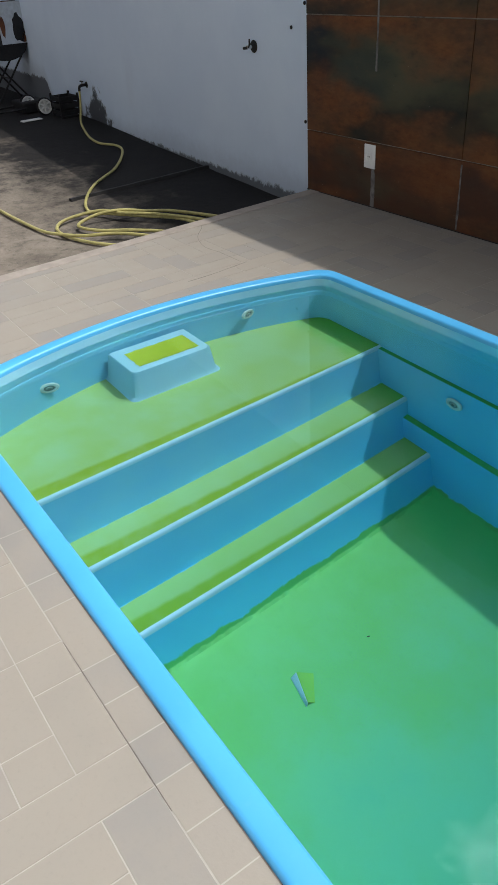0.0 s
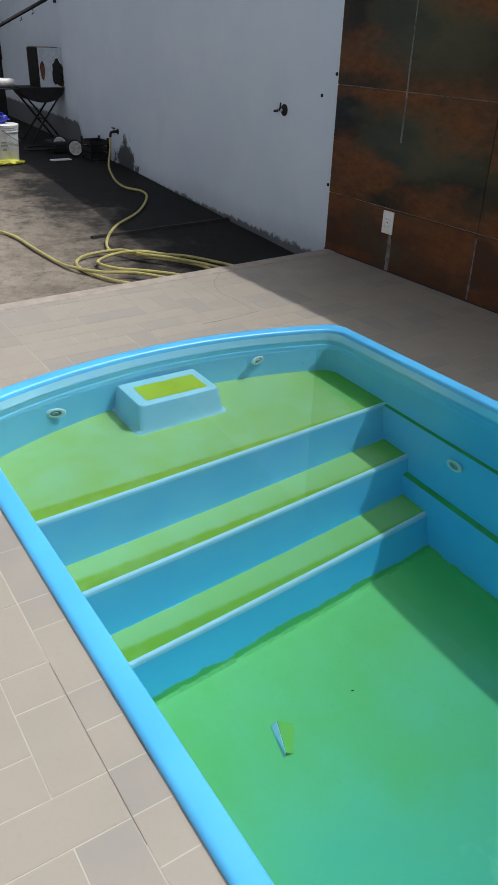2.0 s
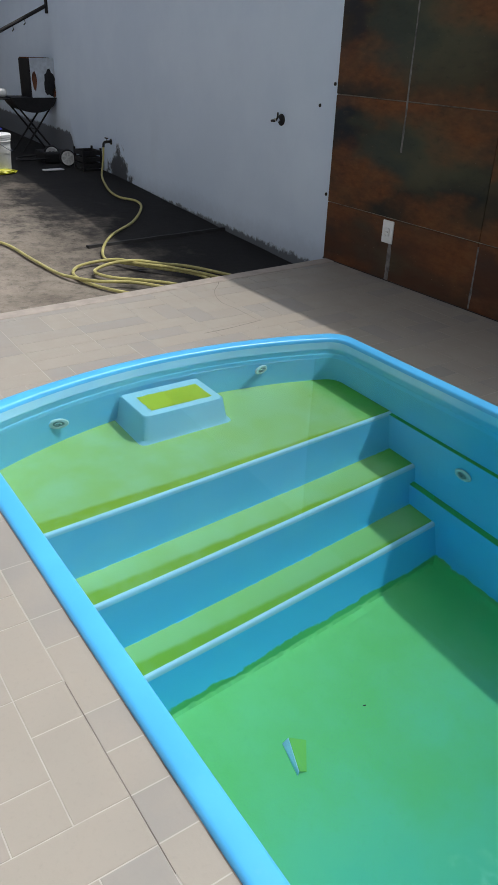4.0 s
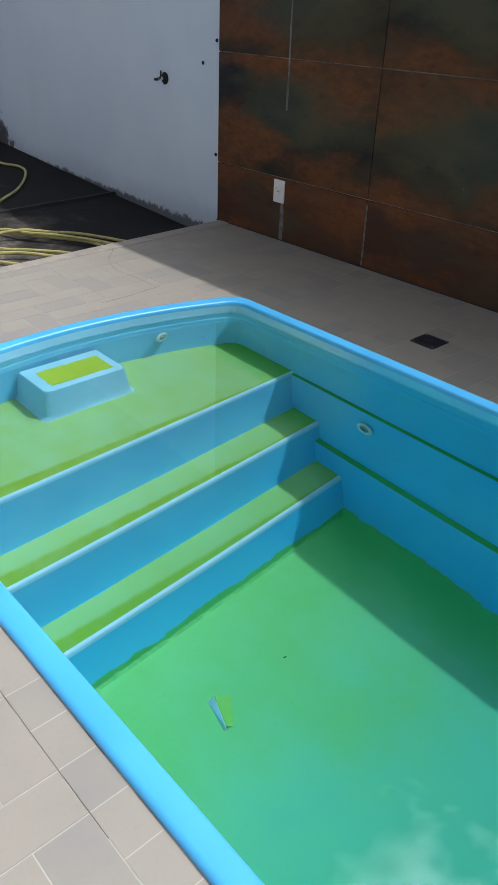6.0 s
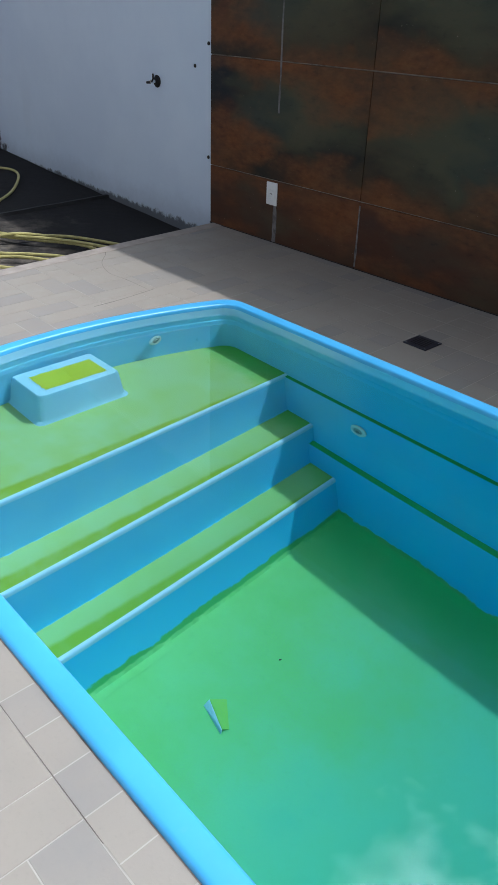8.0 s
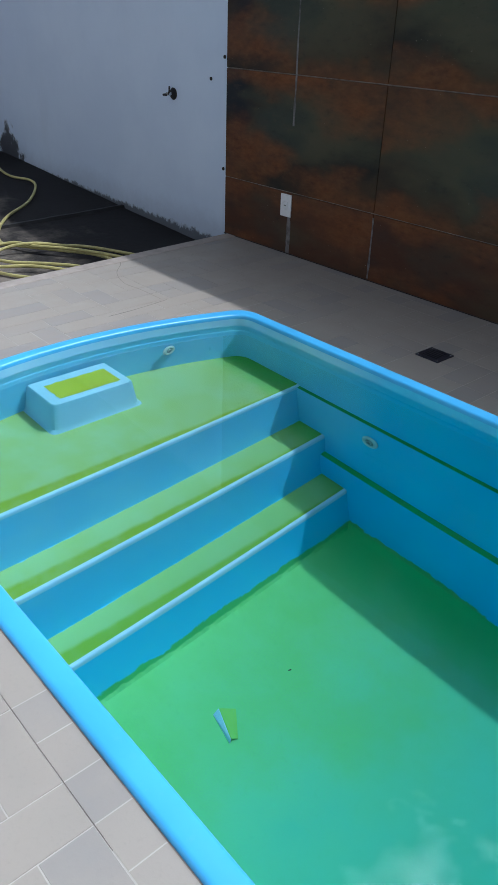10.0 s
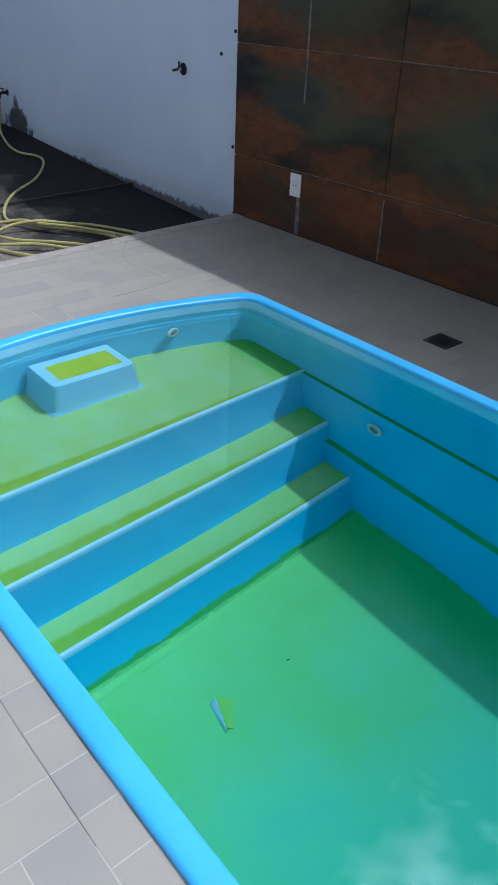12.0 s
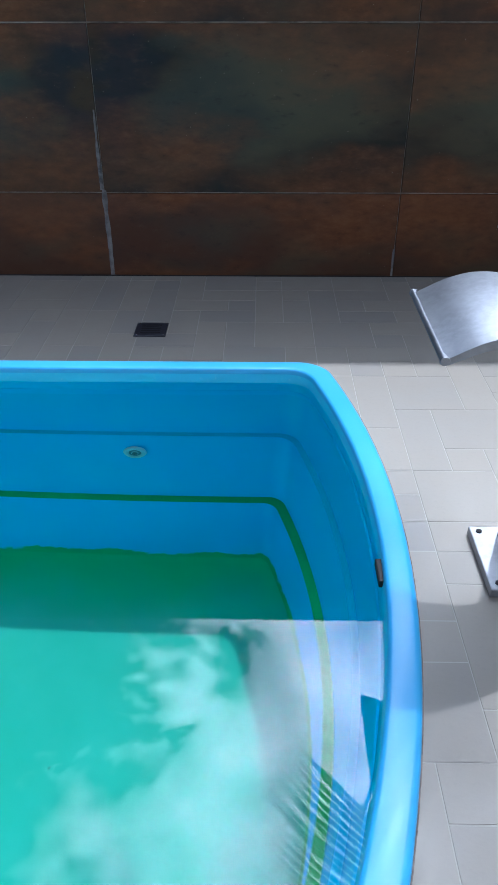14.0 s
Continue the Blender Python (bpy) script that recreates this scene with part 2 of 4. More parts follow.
def concrete_mat():
    """Old yard concrete, blackened along the wall by damp and painted-in shade."""
    m = Mat("yard_concrete", rough=0.85)
    p = m.xyz(m.place())
    n = m.noise(1.6, 7, 0.68)
    f = m.noise(22, 6, 0.75)
    g = m.noise(120, 3, 0.7)
    v = m.noise(5.5, 8, 0.72)
    c = m.mix(m.ramp(n, 0.36, 0.64), (0.150, 0.130, 0.108), (0.260, 0.230, 0.192))
    c = m.mix(m.ramp(v, 0.45, 0.66, 0, 0.5), c, (0.085, 0.075, 0.064))
    c = m.mix(m.ramp(f, 0.50, 0.68, 0, 0.4), c, (0.07, 0.064, 0.057))
    c = m.mix(m.ramp(g, 0.58, 0.74, 0, 0.55), c, (0.40, 0.37, 0.32))
    # damp growth and the wall's shade, both put into the colour, ragged edge
    y = m.math("ADD", p[1], m.math("MULTIPLY", m.math("SUBTRACT", n, 0.5), 2.4))
    y = m.math("ADD", y, m.math("MULTIPLY", m.math("SUBTRACT", v, 0.5), 1.3))
    damp = m.ramp(y, 1.45, 2.45, 0.0, 0.97)
    c = m.mix(damp, c, (0.012, 0.012, 0.013))
    c = m.mix(m.math("MULTIPLY", damp, m.ramp(g, 0.60, 0.72, 0, 0.35)), c, (0.11, 0.105, 0.10))
    m.color(c)
    m.b.inputs["Specular IOR Level"].default_value = 0.15
    m.rough(m.ramp(damp, 0.0, 1.0, 0.9, 0.8))
    m.bump(v, 0.6, 0.015)
    return m.m


M_CONCRETE = concrete_mat()


def rust_tile_mat():
    """Large dark tile with a printed oxidised-metal look; local x 0..1.2, z 0..0.6."""
    m = Mat("rust_tile", rough=0.42)
    r = m.random()
    p = m.coords()
    off = m.node("ShaderNodeCombineXYZ")
    m.set(off.inputs[0], m.math("MULTIPLY", r, 0.35))
    m.set(off.inputs[1], m.math("MULTIPLY", r, 7.0))
    add = m.node("ShaderNodeVectorMath")
    m.t.links.new(p, add.inputs[0])
    m.t.links.new(off.outputs[0], add.inputs[1])
    v = add.outputs[0]
    big = m.noise(2.1, 3, 0.5, v, (1.0, 1.0, 2.0))
    mid = m.noise(3.4, 2.5, 0.45, v, (1.0, 1.0, 2.2))
    fine = m.noise(16.0, 6, 0.68, v, (1.0, 1.0, 2.2))
    speck = m.noise(120.0, 2, 0.5, v)
    x, _, z = m.xyz(p)
    flip = m.math("GREATER_THAN", r, 0.5)
    xf = m.math("ADD", m.math("MULTIPLY", x, m.math("SUBTRACT", 1.0, flip)), m.math("MULTIPLY", m.math("SUBTRACT", 1.2, x), flip))
    wx = m.math("ADD", xf, m.math("MULTIPLY", m.math("SUBTRACT", mid, 0.5), 0.55))
    wz = m.math("ADD", z, m.math("MULTIPLY", m.math("SUBTRACT", big, 0.5), 0.45))

    def blob(cx, cz, rx, rz, soft=1.25):
        dx = m.math("DIVIDE", m.math("SUBTRACT", wx, cx), rx)
        dz = m.math("DIVIDE", m.math("SUBTRACT", wz, cz), rz)
        d = m.math("ADD", m.math("MULTIPLY", dx, dx), m.math("MULTIPLY", dz, dz))
        return m.ramp(d, 1.0 - soft, 1.0 + soft, 1.0, 0.0)

    row = m.xyz(m.place())[2]
    foot_row = m.ramp(row, 0.347, 0.351, 1.0, 0.0)
    c = m.mix(m.ramp(big, 0.36, 0.60), (0.015, 0.018, 0.016), (0.048, 0.034, 0.020))
    c = m.mix(m.math("MULTIPLY", blob(0.50, 0.35, 0.42, 0.20), 0.85), c, (0.072, 0.073, 0.046))
    c = m.mix(m.math("MULTIPLY", blob(0.78, 0.32, 0.22, 0.16), 0.7), c, (0.024, 0.040, 0.038))
    c = m.mix(m.math("MULTIPLY", blob(1.12, 0.45, 0.10, 0.30), 0.7), c, (0.010, 0.017, 0.027))
    c = m.mix(m.math("MULTIPLY", foot_row, m.ramp(mid, 0.25, 0.65, 0.45, 0.95)), c, (0.070, 0.031, 0.018))
    rust = m.math("MAXIMUM", blob(0.14, 0.52, 0.30, 0.15), m.math("MAXIMUM", blob(0.98, 0.14, 0.30, 0.16), m.math("MAXIMUM", blob(0.80, 0.60, 0.50, 0.09), blob(0.20, 0.02, 0.40, 0.09))))
    rust = m.math("MULTIPLY", rust, m.ramp(mid, 0.18, 0.78, 0.35, 1.15))
    east = m.ramp(m.xyz(m.place())[0], -1.6, -0.9, 0.9, 0.62)
    rust = m.math("MULTIPLY", rust, m.math("MAXIMUM", east, m.math("MULTIPLY", foot_row, 0.8)))
    c = m.mix(rust, c, (0.130, 0.048, 0.018))
    hot = m.math("MULTIPLY", m.math("MULTIPLY", rust, m.ramp(fine, 0.38, 0.78)), 0.60)
    c = m.mix(hot, c, (0.23, 0.092, 0.034))
    c = m.mix(m.math("MULTIPLY", m.ramp(fine, 0.52, 0.80), 0.35), c, (0.095, 0.066, 0.038))
    c = m.mix(m.ramp(fine, 0.22, 0.46, 0.45, 0.0), c, (0.010, 0.011, 0.012))
    c = m.mix(m.ramp(speck, 0.76, 0.80), c, (0.30, 0.26, 0.2))
    m.color(c)
    m.b.inputs["Specular IOR Level"].default_value = 0.16
    m.rough(m.ramp(mid, 0.3, 0.7, 0.40, 0.6))
    m.bump(fine, 0.12, 0.002)
    return m.m


M_TILE = rust_tile_mat()
M_TILE_GROUT = plain("tile_grout", (0.27, 0.24, 0.21), 0.9, 0, 0.3, 30)
M_SMEAR = plain("grout_smear", (0.17, 0.162, 0.16), 0.8, 0, 0.35, 30)


def white_wall_mat():
    m = Mat("white_wall_paint", rough=0.75)
    p = m.xyz(m.place())
    n = m.noise(1.3, 6, 0.6)
    s = m.noise(3.0, 6, 0.65, None, (1.0, 1.0, 0.25))
    f = m.noise(18, 5, 0.7)
    c = m.mix(m.ramp(n, 0.35, 0.7), (0.58, 0.69, 0.84), (0.63, 0.74, 0.88))
    c = m.mix(m.ramp(s, 0.55, 0.8, 0, 0.14), c, (0.48, 0.54, 0.62))
    # ragged black mould rising from the foot
    z = m.math("ADD", p[2], m.math("MULTIPLY", m.math("SUBTRACT", f, 0.5), 0.13))
    z = m.math("SUBTRACT", z, m.ramp(p[0], -9.0, -8.7, 0.30, 0.0))
    c = m.mix(m.ramp(z, -0.125, -0.095, 1.0, 0.0), c, (0.012, 0.012, 0.014))
    c = m.mix(m.ramp(m.math("ADD", z, m.math("MULTIPLY", n, 0.2)), 0.0, 0.20, 0.35, 0.0), c, (0.30, 0.34, 0.40))
    # damp patch round the yard tap
    dx = m.math("ABSOLUTE", m.math("ADD", p[0], 7.45))
    patch = m.math("ADD", m.math("ADD", dx, m.math("MULTIPLY", m.math("MAXIMUM", p[2], -0.2), 1.1)), m.math("MULTIPLY", m.math("SUBTRACT", m.noise(9, 6, 0.7), 0.5), 0.9))
    c = m.mix(m.ramp(patch, 0.20, 0.34, 0.93, 0.0), c, (0.03, 0.03, 0.034))
    m.color(c)
    m.bump(f, 0.15, 0.004)
    return m.m


M_WHITE = white_wall_mat()
M_PLASTER = plain("plaster", (0.62, 0.60, 0.57), 0.8, 0, 0.08, 9)
# near-black colour standing in for the shade at the yard's far end
M_DARKWALL = plain("dark_wall_shade", (0.016, 0.018, 0.022), 0.85, 0, 0.2, 9)
M_CHROME = Mat("chrome", (0.62, 0.62, 0.63), 0.2, 1.0).m
M_STEEL = plain("brushed_steel", (0.31, 0.32, 0.34), 0.5, 1.0, 0.08, 60)
M_IRON = plain("black_iron", (0.018, 0.018, 0.02), 0.6, 0.4, 0.2, 40)
M_DRAIN = plain("drain_grey", (0.028, 0.030, 0.045), 0.45, 0.3, 0.2, 60)
M_WHITE_PLASTIC = plain("white_plastic", (0.72, 0.74, 0.74), 0.4, 0, 0.05, 30)
M_HOSE = plain("yellow_hose", (0.46, 0.42, 0.16), 0.45, 0, 0.15, 30)
M_BLUE_BAG = plain("blue_plastic_bag", (0.02, 0.04, 0.42), 0.35, 0, 0.2, 12, 0.5)
M_YELLOW = plain("yellow_print_plastic", (0.55, 0.55, 0.04), 0.4, 0, 0.2, 18, 0.3)
M_FROND = plain("palm_leaf", (0.05, 0.11, 0.025), 0.5, 0, 0.25, 20)
M_BARK = plain("palm_bark", (0.17, 0.13, 0.09), 0.9, 0, 0.3, 22, 0.6)
M_WORN = plain("tin_worn_white", (0.55, 0.60, 0.66), 0.35, 0.3, 0.1, 20)
M_RUSTY = plain("rusty_tin", (0.14, 0.05, 0.022), 0.8, 0.1, 0.3, 26)

# ---- mesh helpers ----


def mesh_from(name, bm, mat, smooth=False):
    me = bpy.data.meshes.new(name)
    bm.normal_update()
    bm.to_mesh(me)
    bm.free()
    for k in (mat if isinstance(mat, (list, tuple)) else [mat]):
        me.materials.append(k)
    if smooth:
        me.polygons.foreach_set("use_smooth", [True] * len(me.polygons))
        me.set_sharp_from_angle(angle=radians(38))
    return me


def part(name, bm, mat, parent=None, label="", at=None, smooth=False):
    ob = new(name, mesh_from(name, bm, mat, smooth))
    if parent is not None:
        ob.parent = parent
    if at is not None:
        ob.matrix_basis = at
    if label:
        tagged(ob, label)
    return ob


def thing(name, label, category, at=(0, 0, 0), group="", kind=""):
    e = new(name)
    e.empty_display_size = 0.1
    e.matrix_basis = at if isinstance(at, Matrix) else Matrix.Translation(at)
    return tagged(e, label, category, group, kind)


def box(lo, hi, bevel=0.0, seg=2, bm=None):
    bm = bm or bmesh.new()
    c = [(a + b) / 2 for a, b in zip(lo, hi)]
    d = [max(abs(b - a), 1e-5) for a, b in zip(lo, hi)]
    r = bmesh.ops.create_cube(bm, size=1, matrix=Matrix.LocRotScale(c, None, d))
    if bevel:
        es = list({e for v in r["verts"] for e in v.link_edges})
        bmesh.ops.bevel(bm, geom=es, offset=bevel, segments=seg, affect="EDGES", profile=0.5)
    return bm


def rod(a, b, r, n=10, r2=None, bm=None, caps=True):
    bm = bm or bmesh.new()
    a, b = Vector(a), Vector(b)
    q = (b - a).to_track_quat("Z", "Y")
    m = Matrix.Translation((a + b) / 2) @ q.to_matrix().to_4x4()
    bmesh.ops.create_cone(bm, cap_ends=caps, segments=n, radius1=r, radius2=r if r2 is None else r2, depth=(b - a).length, matrix=m)
    return bm


def lathe(profile, n=24, bm=None):
    """Turn (radius, height) pairs round z."""
    bm = bm or bmesh.new()
    rings = []
    for r, z in profile:
        rings.append([bm.verts.new((r * math.cos(2 * math.pi * i / n), r * math.sin(2 * math.pi * i / n), z)) for i in range(n)])
    for p, q in zip(rings, rings[1:]):
        for i in range(n):
            bm.faces.new((p[i], p[(i + 1) % n], q[(i + 1) % n], q[i]))
    if profile[0][0] > 1e-4:
        bm.faces.new(rings[0][::-1])
    if profile[-1][0] > 1e-4:
        bm.faces.new(rings[-1])
    bmesh.ops.remove_doubles(bm, verts=bm.verts, dist=1e-6)
    return bm


def smooth_path(pts, n=8):
    """A Catmull-Rom line through pts."""
    P = [Vector(p) for p in pts]
    P = [P[0] * 2 - P[1]] + P + [P[-1] * 2 - P[-2]]
    out = []
    for i in range(1, len(P) - 2):
        a, b, c, d = P[i - 1:i + 3]
        for k in range(n):
            t = k / n
            out.append(0.5 * ((2 * b) + (c - a) * t + (2 * a - 5 * b + 4 * c - d) * t * t + (3 * b - a - 3 * c + d) * t ** 3))
    out.append(P[-2])
    return out


def tube(pts, r, n=8, bm=None):
    """A tube of radius r along a line of points."""
    bm = bm or bmesh.new()
    rings = []
    for i, p in enumerate(pts):
        d = (pts[min(i + 1, len(pts) - 1)] - pts[max(i - 1, 0)]).normalized()
        s = d.cross(Vector((0, 0, 1)))
        s = s.normalized() if s.length > 1e-3 else Vector((1, 0, 0))
        u = s.cross(d).normalized()
        rr = r(i / (len(pts) - 1)) if callable(r) else r
        rings.append([bm.verts.new(p + (s * math.cos(2 * math.pi * k / n) + u * math.sin(2 * math.pi * k / n)) * rr) for k in range(n)])
    for a, b in zip(rings, rings[1:]):
        for k in range(n):
            bm.faces.new((a[k], a[(k + 1) % n], b[(k + 1) % n], b[k]))
    bm.faces.new(rings[0][::-1])
    bm.faces.new(rings[-1])
    bmesh.ops.recalc_face_normals(bm, faces=bm.faces)
    return bm


# ---- the pool's outline ----
YC, HALF = 1.257, 0.905
XW, SAG_W = -2.445, 0.150
XE, SAG_E = 0.858, 0.124
WATER_Z = -0.037
BENCH_Z, STEP2_Z, STEP3_Z, FLOOR_Z = -0.374, -0.655, -0.91, -1.145
WALL_Y = 3.0
CORNER_X = -3.6
WALL_TOP = 2.02


def deck_edge(y):
    """The western border of the deck, which runs slightly askew to the pool."""
    return -3.540 + 0.058 * (3.0 - y)


def outline(inset, radius=0.115, n_end=20, n_arc=8):
    """The closed outline of the pool, drawn in by inset: straight sides, bowed ends, rounded corners."""
    h = HALF - inset
    r = max(radius - 0.35 * inset, 0.05)
    pts = []
    for side, x0, sag in ((1, XE - inset, SAG_E), (-1, XW + inset, SAG_W)):
        th = math.atan(2 * sag / (h - r * 0.7))
        yj = (h - r) + r * math.sin(th)
        cx = x0 - side * r * math.cos(th)
        ends = []
        for k in range(n_arc + 1):
            a = math.pi / 2 + (th - math.pi / 2) * k / n_arc
            ends.append((cx + side * r * math.cos(a), (h - r) + r * math.sin(a)))
        for k in range(1, n_end):
            y = yj - 2 * yj * k / n_end
            ends.append((x0 + side * sag * (1 - (y / yj) ** 2), y))
        for k in range(n_arc + 1):
            a = th + (math.pi / 2 - th) * k / n_arc
            ends.append((cx + side * r * math.cos(a), -(h - r) - r * math.sin(a)))
        if side == -1:
            ends = ends[::-1]
        pts += ends
    mid = (XE + XW) / 2
    return [(x + math.copysign(0.016, x - mid) * y / HALF, y + YC) for x, y in pts][::-1]


def ring_surface(levels, close_bottom=False, bm=None, west_only=False):
    """Bridge outlines at (inset, z)."""
    bm = bm or bmesh.new()
    rings = [[bm.verts.new((x, y, z)) for x, y in outline(i)] for i, z in levels]
    for a, b in zip(rings, rings[1:]):
        n = len(a)
        for k in range(n):
            if west_only and a[k].co.x > -2.36:
                continue
            bm.faces.new((a[k], a[(k + 1) % n], b[(k + 1) % n], b[k]))
    if west_only:
        bmesh.ops.delete(bm, geom=[v for v in bm.verts if not v.link_faces], context="VERTS")
    if close_bottom:
        bm.faces.new(rings[-1])
    return bm


# ---- structure: ground, deck, walls ----
def yard_z(x):
    return -0.175 + 0.028 * min(max(-4.2 - x, 0.0), 3.4)


def build_ground():
    bm = bmesh.new()
    xs = [-160, -60, -25, -14] + [-11 + 0.4 * i for i in range(20)] + [-3.18]
    hole_y = (-2.6, 3.4)
    ys = [-160, -50, -12, -2.6] + [-2.6 + 0.4 * i for i in range(1, 15)] + [3.4, 12, 50, 160]
    far = [-3.18, 4.2, 30, 160]
    grid = {}

    def vert(x, y):
        k = (round(x, 4), round(y, 4))
        if k not in grid:
            b = noise.noise((x * 1.7, y * 1.7, 0)) * 0.008
            grid[k] = bm.verts.new((x, y, yard_z(x) + b))
        return grid[k]

    allx = xs + far[1:]
    for i in range(len(allx) - 1):
        for j in range(len(ys) - 1):
            x0, x1, y0, y1 = allx[i], allx[i + 1], ys[j], ys[j + 1]
            if x0 >= -3.19 and x1 <= 4.21 and y0 >= hole_y[0] - 0.01 and y1 <= hole_y[1] + 0.01:
                continue
            bm.faces.new((vert(x0, y0), vert(x1, y0), vert(x1, y1), vert(x0, y1)))
    g = part("ground", bm, M_CONCRETE, smooth=True)
    tagged(g, "weathered grey concrete yard, blackened by damp and painted shade along the wall", "ground", kind="structure")


build_ground()


def build_deck():
    """Slab with the pool's opening; the pavers lie on it."""
    bm = bmesh.new()
    inner = [bm.verts.new((x, y, -0.0009)) for x, y in outline(0.03)]
    rect = [bm.verts.new(v) for v in ((deck_edge(-2.6), -2.6, -0.0009), (4.2, -2.6, -0.0009), (4.2, 3.25, -0.0009), (deck_edge(3.25), 3.25, -0.0009))]
    es = [bm.edges.new((inner[i], inner[(i + 1) % len(inner)])) for i in range(len(inner))]
    es += [bm.edges.new((rect[i], rect[(i + 1) % 4])) for i in range(4)]
    bmesh.ops.triangle_fill(bm, use_beauty=True, edges=es)
    bmesh.ops.recalc_face_normals(bm, faces=bm.faces)
    if sum(f.normal.z for f in bm.faces) < 0:
        bmesh.ops.reverse_faces(bm, faces=bm.faces)
    ext = bmesh.ops.extrude_face_region(bm, geom=list(bm.faces))
    for v in [e for e in ext["geom"] if isinstance(e, bmesh.types.BMVert)]:
        v.co.z = -0.30
    bmesh.ops.recalc_face_normals(bm, faces=bm.faces)
    d = part("pavement", bm, M_GROUT)
    tagged(d, "pool deck paved with beige-grey stone-look pavers in mixed sizes", "deck", kind="structure")
    # border strip along the yard side
    bm = box((-0.035, -2.6, -0.26), (0.055, 3.1, 0.003), 0.006)
    for v in bm.verts:
        v.co.x += deck_edge(v.co.y)
    t = part("trim", bm, M_PAVER_EDGE)
    tagged(t, "pale stone border along the deck edge above the yard", "edging", kind="structure")
    return d


M_PAVER_EDGE = plain("edge_stone", (0.340, 0.302, 0.264), 0.7, 0, 0.12, 14)
deck = build_deck()


def white_y(x):
    return 3.10 + 0.065 * (CORNER_X - x)


def build_walls():
    # tiled wall's core
    w = part("wall_north", box((CORNER_X, WALL_Y, -0.25), (4.3, WALL_Y + 0.16, WALL_TOP)), M_TILE_GROUT)
    tagged(w, "garden wall clad in large dark rust-look tiles", "wall", kind="structure")
    # white wall, a little behind
    bm = bmesh.new()
    x0, x1 = CORNER_X + 0.02, -12.6
    lo = [(x0, white_y(x0)), (x1, white_y(x1)), (x1, white_y(x1) + 0.15), (x0, white_y(x0) + 0.15)]
    b = [bm.verts.new((x, y, -0.35)) for x, y in lo]
    t = [bm.verts.new((x, y, WALL_TOP + 0.05)) for x, y in lo]
    bm.faces.new(b)
    bm.faces.new(t[::-1])
    for i in range(4):
        j = (i + 1) % 4
        bm.faces.new((b[i], t[i], t[j], b[j]))
    bmesh.ops.recalc_face_normals(bm, faces=bm.faces)
    w2 = part("wall_north_white", bm, M_WHITE)
    tagged(w2, "white painted garden wall with black mould along its foot", "wall", kind="structure")
    # closing walls that are never looked at
    we = part("wall_east", box((4.2, -2.75, -0.25), (4.36, WALL_Y + 0.16, WALL_TOP)), M_PLASTER)
    tagged(we, "plain pale plastered garden wall", "wall", kind="structure")
    ws = part("wall_south", box((-12.6, -2.9, -0.25), (4.36, -2.75, 2.6)), M_PLASTER)
    tagged(ws, "plain pale plastered house wall", "wall", kind="structure")
    # added end wall, its dark colour stands in for roofed shade
    ww = part("wall_west", box((-12.75, -2.9, -0.25), (-12.6, 3.9, 2.4)), M_DARKWALL)
    tagged(ww, "added wall closing the yard, coloured dark for the shade there", "wall", kind="structure")
    return w


wall = build_walls()


# ---- the pool ----
def skew(y):
    return -0.038 * (y - 1.25)


